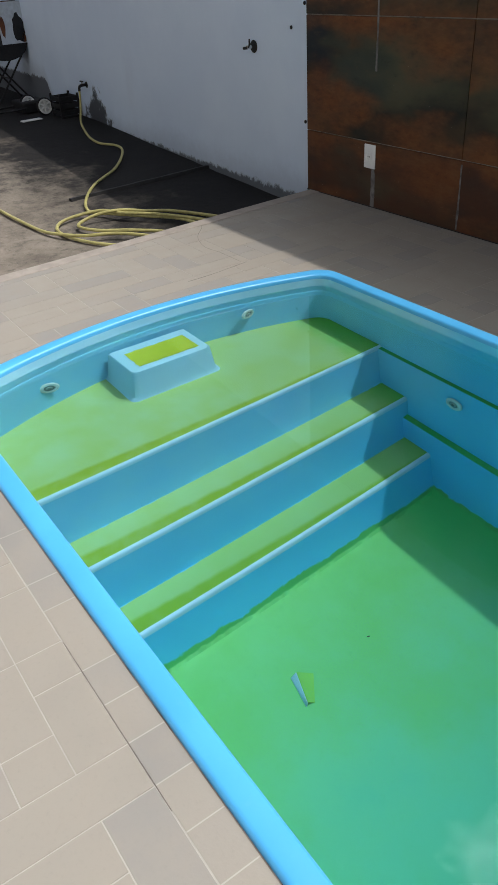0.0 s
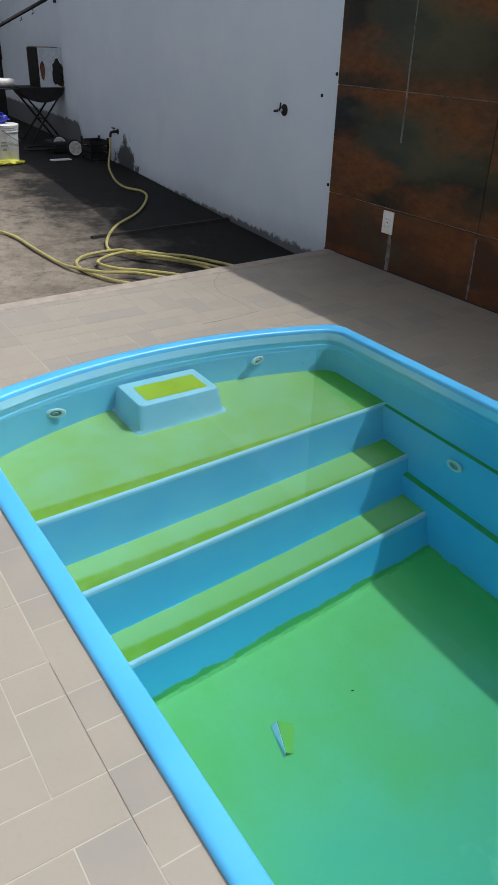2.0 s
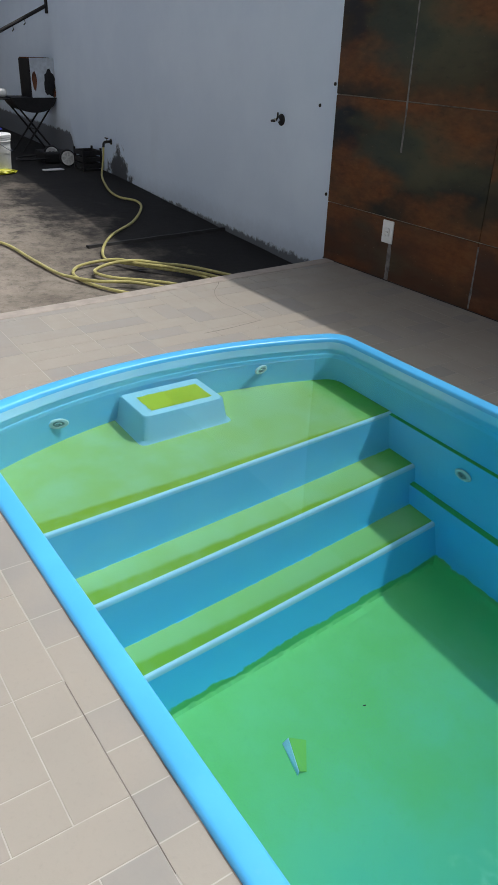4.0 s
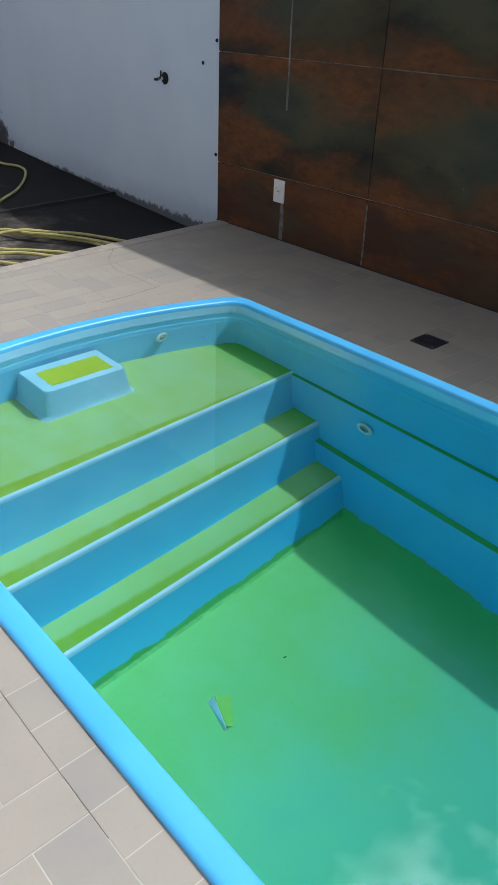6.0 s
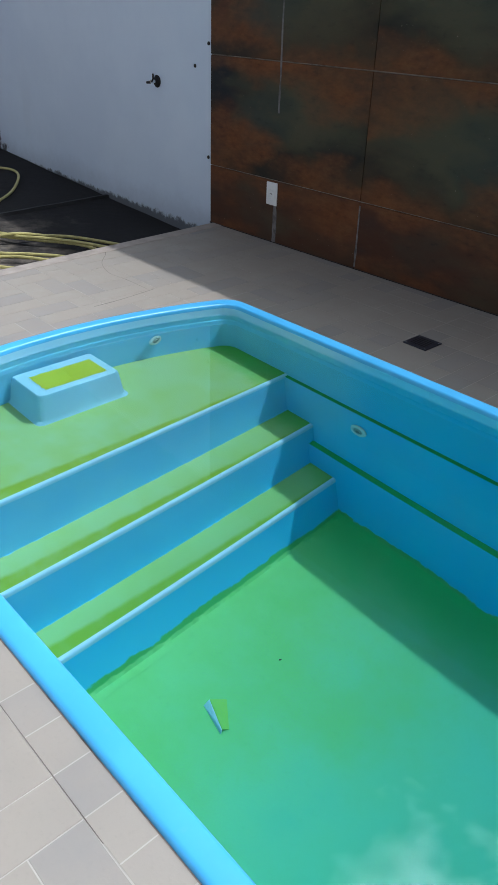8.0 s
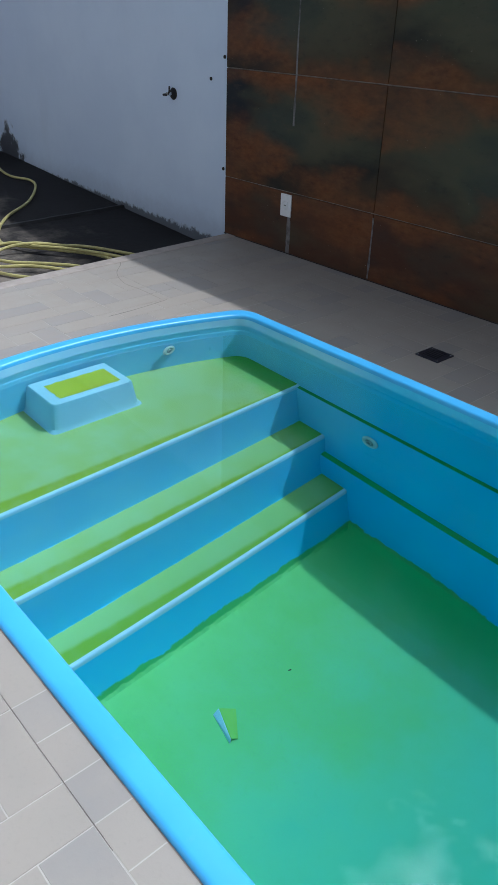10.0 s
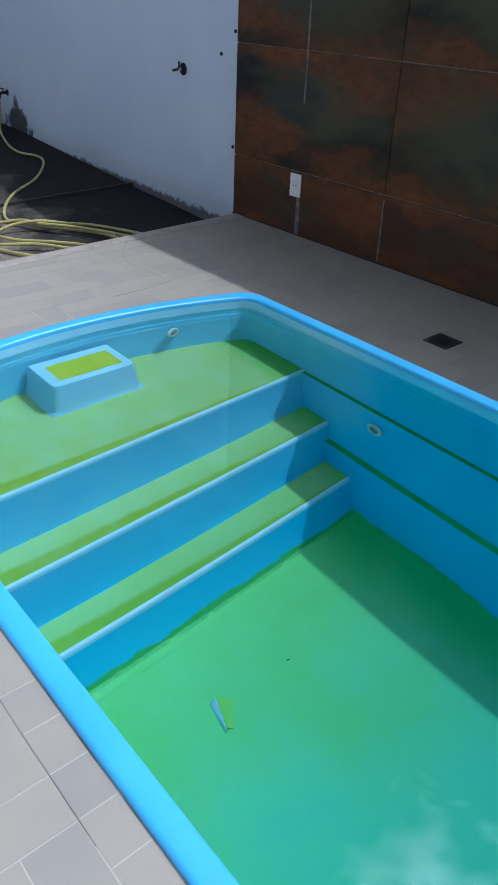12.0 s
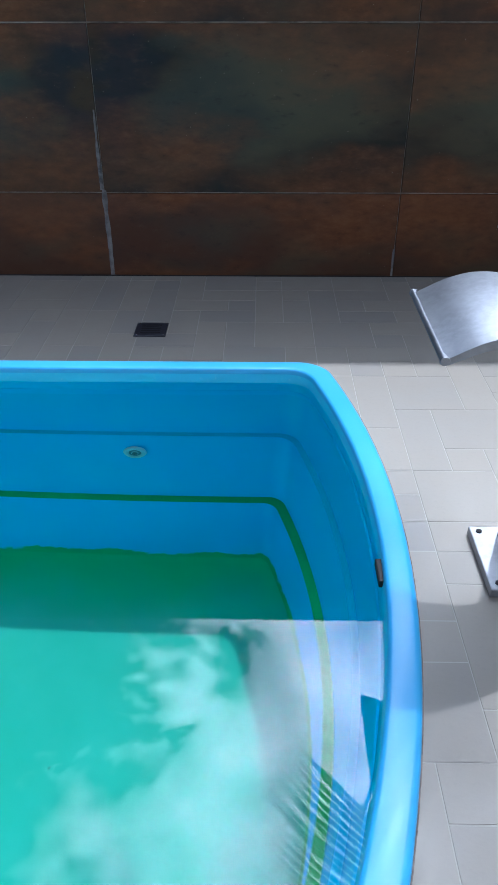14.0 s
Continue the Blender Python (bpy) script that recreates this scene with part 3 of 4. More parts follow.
def build_pool():
    pool = thing("swimming_pool", "light blue fibreglass pool with green algae on steps and floor", "pool", (0, 0, 0))
    part("rim", ring_surface([(0, -0.02), (0, 0.003), (0.003, 0.0085), (0.008, 0.0120), (0.014, 0.0140), (0.054, 0.0140), (0.059, 0.012), (0.062, 0.007), (0.063, -0.005)]),
         M_RIM, pool, "bright blue rounded rim", smooth=True)
    part("basin_wall", ring_surface([(0.063, -0.005), (0.066, -0.05), (0.069, -0.088), (0.073, -0.092), (0.075, -0.10), (0.092, -0.367), (0.096, -0.377)]),
         M_BASIN, pool, smooth=True)
    l1 = part("ledge", ring_surface([(0.096, -0.377), (0.114, -0.381)]), M_LEDGE_THIN, pool, "narrow moulded ledge green with algae")
    part("basin_wall", ring_surface([(0.114, -0.381), (0.118, -0.391), (0.136, -0.760), (0.140, -0.770)]), M_BASIN, pool, smooth=True)
    part("ledge", ring_surface([(0.140, -0.770), (0.168, -0.774)]), M_LEDGE, pool, "narrow moulded ledge green with algae")
    part("basin_wall", ring_surface([(0.168, -0.774), (0.172, -0.782), (0.188, -1.105), (0.20, -1.127), (0.225, FLOOR_Z)]), M_BASIN, pool, smooth=True)
    # this strip paints the glint where the water meets the west end
    part("waterline", ring_surface([(0.0655, WATER_Z - 0.0012), (0.0625, WATER_Z + 0.0008), (0.0625, WATER_Z + 0.0045)], west_only=True), M_PALE_LINE, pool, "thin pale line painted for the glint at the water's edge")
    part("groove_line", ring_surface([(0.0672, -0.0865), (0.0700, -0.0910)], west_only=True), M_PALE_LINE, pool, "faint pale moulded line")
    part("sealant", ring_surface([(-0.0026, 0.0003), (-0.001, 0.0010), (0.001, 0.0012)]), M_SEAL, pool, "dirty joint between rim and paving")
    # floor: a fine sheet of algae with a ragged border on the walls
    part("floor", ring_surface([(0.192, -1.115), (0.21, -1.132), (0.232, FLOOR_Z + 0.005), (0.30, FLOOR_Z + 0.005)], True), M_FLOOR_ALGAE, pool, "pool floor covered in green algae", smooth=True)
    # steps
    y0, y1 = YC - HALF + 0.085, YC + HALF - 0.085
    steps = [(-2.56, -1.926, BENCH_Z, STEP2_Z, -1.890), (-1.890, -1.726, STEP2_Z, STEP3_Z, -1.692), (-1.692, -1.536, STEP3_Z, FLOOR_Z, -1.492)]
    n = 110
    for k, (xb, xf, z, zl, xl) in enumerate(steps):
        ins = 0.0 if k == 0 else (0.035 if k == 1 else 0.055)
        ya, yb = y0 + ins, y1 - ins
        # tread: from the back line to the clean edge
        bm = bmesh.new()
        cols = []
        for i in range(n + 1):
            y = ya + (yb - ya) * i / n
            rag = noise.noise((y * 9, k * 3.1, 0)) * 0.005 + abs(noise.noise((y * 26, k * 1.7, 2))) * 0.009
            row = []
            if k == 0:
                u = (y - YC) / HALF
                back = XW + 0.085 - SAG_W * (1 - u * u) * 0.93 - xf - skew(y)
            else:
                back = xb - xf + 0.010 + rag
            for s in range(7):
                row.append(bm.verts.new((back * (1 - s / 6) + skew(y) - 0.010 * (s / 6), y, z + 0.003)))
            cols.append(row)
        for a, b in zip(cols, cols[1:]):
            for s in range(6):
                bm.faces.new((a[s], a[s + 1], b[s + 1], b[s]))
        bmesh.ops.recalc_face_normals(bm, faces=bm.faces)
        if sum(f.normal.z for f in bm.faces) < 0:
            bmesh.ops.reverse_faces(bm, faces=bm.faces)
        part("tread", bm, M_TREAD, pool, "step tread under yellow-green algae", at=Matrix.Translation((xf, 0, 0)))
        # clean rounded edge
        bm = bmesh.new()
        prof = [(-0.013, 0.003), (-0.007, 0.004), (-0.001, 0.002), (0.003, -0.004), (0.005, -0.018)]
        cols = [[bm.verts.new((xf + px + skew(y), y, z + pz)) for px, pz in prof] for y in (ya, (ya + yb) / 2, yb)]
        for a, b in zip(cols, cols[1:]):
            for s in range(len(prof) - 1):
                bm.faces.new((a[s], a[s + 1], b[s + 1], b[s]))
        part("step_edge", bm, M_NOSE, pool, "clean pale blue step edge", smooth=True)
        # riser
        bm = bmesh.new()
        foot = FLOOR_Z + 0.0065 if k == 2 else zl + 0.001
        cols = []
        for i in range(n + 1):
            y = ya + (yb - ya) * i / n
            cols.append([bm.verts.new((x + skew(y), y, zz)) for x, zz in ((xf + 0.005, z - 0.018), (xl + 0.002, zl + 0.03), (xl + 0.012, foot + 0.002), (xl + (0.014 if k == 2 else 0.045), foot))])
        for a, b in zip(cols, cols[1:]):
            for q in range(3):
                bm.faces.new((a[q], a[q + 1], b[q + 1], b[q]))
        bmesh.ops.recalc_face_normals(bm, faces=bm.faces)
        part("riser", bm, M_BASIN, pool, smooth=True)
        if k == 2:
            bm = bmesh.new()
            cols = []
            for i in range(n * 2 + 1):
                y = ya + (yb - ya) * i / (2 * n)
                hgt = 0.010 + 0.010 * abs(noise.noise((y * 9, 3.3, 1))) + 0.016 * abs(noise.noise((y * 27, 1.2, 7)))
                cols.append([bm.verts.new((x + skew(y), y, zz)) for x, zz in ((xl + 0.05, FLOOR_Z + 0.0075), (xl + 0.018, FLOOR_Z + 0.009), (xl + 0.0095 - hgt * 0.1, FLOOR_Z + 0.004 + hgt))])
            for a, b in zip(cols, cols[1:]):
                for q in range(2):
                    bm.faces.new((a[q], a[q + 1], b[q + 1], b[q]))
            bmesh.ops.recalc_face_normals(bm, faces=bm.faces)
            part("algae_fringe", bm, M_FLOOR_ALGAE, pool, "ragged green algae creeping up the step", smooth=True)
    # moulded box on the bench
    bm = bmesh.new()
    lv = [(-2.235, 1.015, 1.440, BENCH_Z), (-2.250, 1.030, 1.425, BENCH_Z + 0.02), (-2.262, 1.045, 1.412, -0.168), (-2.268, 1.052, 1.405, -0.155), (-2.280, 1.065, 1.392, -0.150)]
    rings = []
    for xf, ya, yb, z in lv:
        xb = -2.485
        c = 0.025
        rings.append([bm.verts.new(v) for v in ((xb, ya, z), (xf - c, ya, z), (xf - c * 0.3, ya + c * 0.3, z), (xf, ya + c, z), (xf, yb - c, z), (xf - c * 0.3, yb - c * 0.3, z), (xf - c, yb, z), (xb, yb, z))])
    for a, b in zip(rings, rings[1:]):
        for i in range(8):
            j = (i + 1) % 8
            bm.faces.new((a[i], a[j], b[j], b[i]))
    bm.faces.new(rings[-1])
    bmesh.ops.recalc_face_normals(bm, faces=bm.faces)
    bx = part("box_seat", bm, M_BOX, pool, "pale blue moulded box rising from the bench", smooth=True)
    bm = bmesh.new()
    N = 10
    g = [[bm.verts.new((-2.435 + 0.135 * i / N + 0.006 * noise.noise((j * 0.7, i, 0)) * (i in (0, N)), 1.095 + 0.275 * j / N + 0.006 * noise.noise((i * 0.7, j, 5)) * (j in (0, N)), -0.1475)) for j in range(N + 1)] for i in range(N + 1)]
    for i in range(N):
        for j in range(N):
            bm.faces.new((g[i][j], g[i + 1][j], g[i + 1][j + 1], g[i][j + 1]))
    part("algae_patch", bm, M_BOXTOP, bx, "thick yellow-green algae")
    return pool


pool = build_pool()


M_NOZZLE = plain("nozzle_recess_grey", (0.24, 0.29, 0.30), 0.5, 0, 0.1, 60)


def build_jet(m, name="jet"):
    j = part(name, lathe([(0.0, 0.0), (0.039, 0.0), (0.041, 0.004), (0.036, 0.010), (0.025, 0.011), (0.022, 0.006), (0.012, 0.006), (0.012, 0.011), (0.006, 0.011), (0.005, 0.004), (0.0, 0.004)]),
             M_WHITE_PLASTIC, pool, "white plastic water inlet", m, smooth=True)
    # grey nozzle and groove ring colour in the shade of the recesses
    part("nozzle", lathe([(0.0, 0.007), (0.010, 0.007), (0.010, 0.013), (0.005, 0.014), (0.004, 0.009), (0.0, 0.009)], 14), M_NOZZLE, j, "dark nozzle opening", smooth=True)
    part("groove", lathe([(0.0125, 0.0062), (0.0215, 0.0062), (0.0215, 0.0070), (0.0125, 0.0070), (0.0125, 0.0062)], 20), M_NOZZLE, j, "groove coloured grey for its shade", smooth=True)
    return j


for at in (pose(-2.433, 0.764, -0.213, 0, 86, -13), pose(-2.450, 1.716, -0.180, 0, 86, 16),
           pose(-1.510, 2.036, -0.492, 92, 0, 0), pose(-0.556, 2.080, -0.318, 92, 0, 0), pose(0.213, 2.036, -0.483, 92, 0, 0)):
    build_jet(at)

bm = ring_surface([(0.063, WATER_Z)])
bm.faces.new(list(bm.verts))
water = part("water", bm, M_WATER, smooth=True)
if water.data.polygons[0].normal.z < 0:
    water.data.flip_normals()
water.cycles.is_caustics_caster = True
tagged(water, "still clear greenish pool water mirroring sky and clouds", "water", kind="structure")

# floating and sunken bits
def build_wedge():
    w = thing("broken_drain_cover", "small broken blue plastic wedge lying on the algae-covered floor", "debris", (-1.13, 0.985, FLOOR_Z + 0.005))
    a, b, c, d = (-0.065, -0.012, 0.0), (-0.060, 0.006, 0.025), (0.045, -0.030, 0.016), (0.048, -0.036, 0.0)
    e, f = (-0.034, 0.056, 0.0), (0.052, -0.008, 0.0)
    for nm, quad, mat, lab in (("clean_face", (a, b, c, d), M_NOSE, "clean pale blue face"), ("algae_face", (b, e, f, c), M_BOXTOP2, "face coated in green algae")):
        bm = bmesh.new()
        q = [Vector(v) for v in quad]
        n = (q[1] - q[0]).cross(q[3] - q[0]).normalized() * 0.003
        lo = [bm.verts.new(v) for v in q]
        hi = [bm.verts.new(v + (n if n.z > 0 else -n)) for v in q]
        bm.faces.new(lo[::-1])
        bm.faces.new(hi)
        for i in range(4):
            j = (i + 1) % 4
            bm.faces.new((lo[i], lo[j], hi[j], hi[i]))
        bmesh.ops.recalc_face_normals(bm, faces=bm.faces)
        part(nm, bm, mat, w, lab)


M_BOXTOP2 = bed_algae("wedge_algae", (0.19, 0.50, 0.09), (0.23, 0.56, 0.12))
build_wedge()


def build_fleck(x, y, z, s, turn):
    bm = bmesh.new()
    pts = [(-1, 0), (-0.4, 0.35), (0.5, 0.28), (1, 0), (0.3, -0.3), (-0.5, -0.25)]
    bot = [bm.verts.new((a * s, b * s, 0)) for a, b in pts]
    top = [bm.verts.new((a * s * 0.9, b * s * 0.9, 0.25 * s + 0.1 * s * a)) for a, b in pts]
    bm.faces.new(bot[::-1])
    bm.faces.new(top)
    for i in range(6):
        bm.faces.new((bot[i], bot[(i + 1) % 6], top[(i + 1) % 6], top[i]))
    tagged(part("leaf_scrap", bm, M_IRON, at=pose(x, y, z, 0, 0, turn)), "tiny dark scrap of leaf in the pool", "leaf", group="scraps in the pool")


for x, y, z, s, turn in ((-1.158, 1.282, FLOOR_Z + 0.006, 0.007, 70), (-0.075, 0.715, WATER_Z + 0.0005, 0.004, 10), (-0.004, 0.731, WATER_Z + 0.0005, 0.004, 40), (0.28, 0.70, WATER_Z + 0.0005, 0.003, 80)):
    build_fleck(x, y, z, s, turn)

# overflow slot in the east rim
slot = part("overflow_slot", box((0.904, 1.14, -0.030), (0.924, 1.215, -0.010), 0.003), M_IRON, pool, "small dark overflow slot")

# sunlight is bent by the water onto all that lies in the pool
for o in bpy.data.objects:
    if o.type == "MESH" and o is not water:
        o.cycles.is_caustics_receiver = True

# ---- fittings on the walls ----


def build_outlet(x, z, label):
    o = thing("wall_outlet", label, "outlet", (x, WALL_Y - 0.008, z), group="wall outlets")
    part("cover_plate", box((-0.043, -0.009, -0.063), (0.043, 0, 0.063), 0.004), M_WHITE_PLASTIC, o)
    part("socket", box((-0.018, -0.012, -0.022), (0.018, -0.008, 0.022), 0.006), M_WHITE_PLASTIC, o, "slightly proud socket insert")
    for k in (-0.006, 0.006):
        part("pin_hole", box((k - 0.0022, -0.0128, -0.003), (k + 0.0022, -0.0117, 0.003)), M_IRON, o, "dark pin hole")


build_outlet(-3.044, 0.275, "white plastic outlet on the rust-look tiled wall")
build_outlet(1.655, 0.275, "white plastic outlet on the rust-look tiled wall")


def build_smear(x0, x1, z0, z1, seed, taper=0.0):
    """A ragged streak of cement left on a tile joint."""
    bm = bmesh.new()
    n = 16
    rows = []
    for i in range(n + 1):
        z = z0 + (z1 - z0) * i / n
        w = 1 - taper * i / n
        c = (x0 + x1) / 2 + 0.004 * noise.noise((z * 5, seed, 0))
        h = (x1 - x0) / 2 * w * (0.75 + 0.5 * noise.noise((z * 17, seed, 3)))
        rows.append([bm.verts.new((c + s * h, WALL_Y - 0.0085 - 0.0018 * (abs(s) < 0.5), z)) for s in (-1, -0.3, 0.3, 1)])
    for a, b in zip(rows, rows[1:]):
        for k in range(3):
            bm.faces.new((a[k], a[k + 1], b[k + 1], b[k]))
    s = part("cement_streak", bm, M_SMEAR, wall, "dried grey cement streak")


build_smear(-3.04, -3.0, 0.0, 0.212, 1.0)
build_smear(-3.032, -3.012, 0.70, 1.55, 2.0, 0.5)
build_smear(-2.405, -2.388, 0.01, 0.33, 3.0, 0.3)
build_smear(-0.010, 0.014, 0.0, 0.36, 4.0)
build_smear(-0.018, 0.004, 0.36, 0.66, 5.0, 0.6)
build_smear(1.192, 1.203, 0.0, 0.12, 6.0)
build_smear(-1.205, -1.197, 0.0, 0.34, 7.0)


def build_valve():
    x, z = -4.335, 0.745
    v = thing("shower_valve", "dark metal shower valve on the white wall", "valve", (x, white_y(x), z))
    part("flange", lathe([(0.0, 0.0), (0.036, 0.0), (0.038, 0.006), (0.030, 0.014), (0.016, 0.018), (0.0, 0.018)]), M_IRON, v, "", pose(0, 0, 0, 90), smooth=True)
    part("spindle", rod((0, -0.012, 0), (0, -0.06, 0), 0.011, 12), M_CHROME, v, "worn chrome spindle", smooth=True)
    part("handle", tube([Vector((0, -0.055, -0.004)), Vector((-0.02, -0.062, -0.006)), Vector((-0.036, -0.06, -0.008))], 0.0085), M_IRON, v, smooth=True)
    part("arm", tube(smooth_path([(0.01, -0.055, 0.0), (0.03, -0.06, 0.02), (0.032, -0.06, 0.05)], 4), 0.006), M_IRON, v, smooth=True)


build_valve()
for x, z in ((-3.758, 0.995), (-3.90, 0.867), (-3.76, 0.357)):
    s = part("wall_plug", lathe([(0.0, 0.0), (0.011, 0.0), (0.010, 0.006), (0.004, 0.009), (0.0, 0.009)], 10), M_IRON, at=pose(x, white_y(x), z, 90))
    tagged(s, "small dark wall plug in the white wall", "wall plug", group="wall plugs")


def build_bib():
    x = -7.62
    y, z = white_y(x), 0.24
    b = thing("garden_tap", "dark metal garden tap on the white wall, hose attached", "tap", (x, y, z))
    part("body", tube(smooth_path([(0, 0.01, 0), (0, -0.06, 0), (0, -0.085, -0.015), (0, -0.09, -0.05)], 4), 0.014), M_IRON, b, smooth=True)
    part("flange", lathe([(0.0, 0.0), (0.03, 0.0), (0.028, 0.006), (0.0, 0.008)], 16), M_IRON, b, "", pose(0, 0, 0, 90), smooth=True)
    part("handle", box((-0.035, -0.06, 0.030), (0.035, -0.045, 0.042), 0.004), M_IRON, b)
    part("stem", rod((0, -0.052, 0.0), (0, -0.052, 0.034), 0.006, 8), M_CHROME, b)
    return x, y, z


tap_at = build_bib()


def build_hose():
    r = 0.0105
    tx, ty, tz = tap_at
    g = lambda x, y, up=0.0: (x, y, yard_z(x) + r + 0.006 + up)
    pts = [(tx, ty - 0.09, tz - 0.03), (tx + 0.01, ty - 0.10, tz - 0.12), (-7.55, 3.22, 0.02), (-7.35, 3.12, -0.05)]
    pts += [g(-7.05, 3.02), g(-6.70, 2.92), g(-6.45, 2.90), g(-6.27, 2.97), g(-6.02, 2.90), g(-5.58, 2.61), g(-5.26, 2.28), g(-4.94, 2.06), g(-4.68, 1.96)]
    # a loop that runs east under the deck's edge and back, then a wide western loop
    pts += [g(-4.52, 2.01, 0.012), g(-4.30, 2.15, 0.02), g(-4.10, 2.32, 0.012), g(-3.90, 2.36), g(-3.78, 2.20), g(-3.80, 1.95), g(-3.96, 1.77), g(-4.20, 1.66), g(-4.42, 1.63),
            g(-4.56, 1.70, 0.004), g(-4.61, 1.84, 0.010), g(-4.56, 2.00, 0.024), g(-4.40, 2.06, 0.034), g(-4.24, 2.20, 0.036), g(-4.06, 2.34, 0.026), g(-3.88, 2.46, 0.012), g(-3.92, 2.56),
            g(-4.10, 2.50), g(-4.30, 2.38, 0.004), g(-4.38, 2.24, 0.014), g(-4.42, 2.06, 0.046), g(-4.47, 1.90, 0.030), g(-4.40, 1.76, 0.014), g(-4.24, 1.82, 0.012), g(-4.10, 1.98, 0.010),
            g(-3.92, 2.12, 0.010), g(-3.80, 2.06, 0.014), g(-3.92, 1.98, 0.020), g(-4.08, 1.86, 0.022), g(-4.18, 1.70, 0.020), g(-4.34, 1.60, 0.012)]
    pts += [g(-4.52, 1.55), g(-4.89, 1.51), g(-5.30, 1.47), g(-5.60, 1.32), g(-6.2, 0.98), g(-6.8, 0.6), g(-7.6, 0.4)]
    h = part("garden_hose", tube(smooth_path(pts, 7), r, 8), M_HOSE, smooth=True)
    tagged(h, "yellow garden hose, loosely coiled on the concrete yard", "hose")


build_hose()

# raised joint across the yard slab
bm = bmesh.new()
rows = []
for i in range(25):
    y = 1.98 + 1.24 * i / 24
    x = -5.04 - 0.09 * i / 24 + 0.012 * noise.noise((y * 6, 0, 0))
    w = 0.032 + 0.012 * noise.noise((y * 11, 4, 0))
    z = yard_z(x)
    rows.append([bm.verts.new((x + a * w, y, z + b)) for a, b in ((-1, -0.02), (-0.6, 0.016), (0.6, 0.020), (1, -0.02))])
for a, b in zip(rows, rows[1:]):
    for k in range(3):
        bm.faces.new((a[k], a[k + 1], b[k + 1], b[k]))
bm.faces.new(rows[0])
bm.faces.new(rows[-1][::-1])
bmesh.ops.recalc_face_normals(bm, faces=bm.faces)
ridge = part("slab_joint", bm, M_IRON_DAMP := plain("damp_black_concrete", (0.012, 0.012, 0.013), 0.7, 0, 0.3, 40, 0.5))
tagged(ridge, "raised black damp joint across the concrete yard", "joint", kind="structure")


# ---- deck fittings ----
def build_drain(x, y):
    d = thing("floor_drain", "dark square drain cover set in the pool deck", "drain", pose(x, y, 0.001), group="deck drains")
    s = 0.058
    part("cover", box((-s, -s, -0.01), (s, s, 0.004), 0.002), M_DRAIN, d)
    for k in range(5):
        u = -0.032 + 0.016 * k
        part("slot", box((-0.036, u - 0.003, 0.0035), (0.036, u + 0.003, 0.0046)), M_IRON, d, "dark slot")
    for a in (-1, 1):
        for b in (-1, 1):
            part("screw", lathe([(0.0, 0.0), (0.004, 0.0), (0.003, 0.0015), (0.0, 0.0015)], 8), M_CHROME, d, "small bright screw", pose(a * 0.048, b * 0.048, 0.004))


build_drain(-1.547, 2.446)
build_drain(0.238, 2.430)


def build_waterfall():
    w = thing("pool_waterfall", "brushed steel pool waterfall bolted to the deck", "waterfall", pose(1.246, 1.187, 0.002))
    part("base_plate", box((-0.118, -0.105, 0), (0.118, 0.105, 0.022), 0.003), M_STEEL, w)
    for a in (-0.098, 0.098):
        for b in (-0.085, 0.085):
            part("bolt", lathe([(0.0, 0.0), (0.007, 0.0), (0.007, 0.003), (0.003, 0.005), (0.0, 0.005)], 8), M_IRON, w, "dark bolt head", pose(a, b, 0.022))
    # a column that bends over into a wide curved sheet
    prof = smooth_path([(-0.008, 0, 0.0), (-0.008, 0, 0.20), (-0.008, 0, 0.40), (-0.020, 0, 0.50), (-0.070, 0, 0.570), (-0.150, 0, 0.598), (-0.232, 0, 0.590), (-0.302, 0, 0.560)], 8)
    bm = bmesh.new()
    rings = []
    last = len(prof) - 1
    for i, p in enumerate(prof):
        d = (prof[min(i + 1, last)] - prof[max(i - 1, 0)]).normalized()
        nn = Vector((d.z, 0, -d.x))
        u = i / last
        t = 0.045 * (1 - u) ** 1.5 + 0.006
        hw = 0.075 + 0.073 * min(max((u - 0.35) / 0.45, 0.0), 1.0)
        # the edges of the sheet are turned up a little
        rings.append([bm.verts.new(p + nn * (s * t - 0.006 * (abs(e) > 0.9) * u) + Vector((0, e * hw, 0.02))) for s, e in ((-1, -1), (-1, -0.9), (-1, 0.9), (-1, 1), (1, 1), (1, 0.9), (1, -0.9), (1, -1))])
    for a, b in zip(rings, rings[1:]):
        for k in range(8):
            bm.faces.new((a[k], a[(k + 1) % 8], b[(k + 1) % 8], b[k]))
    bm.faces.new(rings[0])
    bm.faces.new(rings[-1])
    bmesh.ops.recalc_face_normals(bm, faces=bm.faces)
    part("spout_panel", bm, M_STEEL, w, "wide curved brushed steel sheet", smooth=True)
    part("lip", rod((-0.304, -0.148, 0.578), (-0.304, 0.148, 0.578), 0.0075, 12), M_STEEL, w, "rounded steel lip", smooth=True)
    for e in (-0.149, 0.149):
        part("lip_cap", lathe([(0.0, -0.003), (0.008, -0.003), (0.009, 0.0), (0.008, 0.003), (0.0, 0.003)], 12), M_STEEL, w, "steel lip end", pose(-0.304, e, 0.578, 90), smooth=True)


build_waterfall()


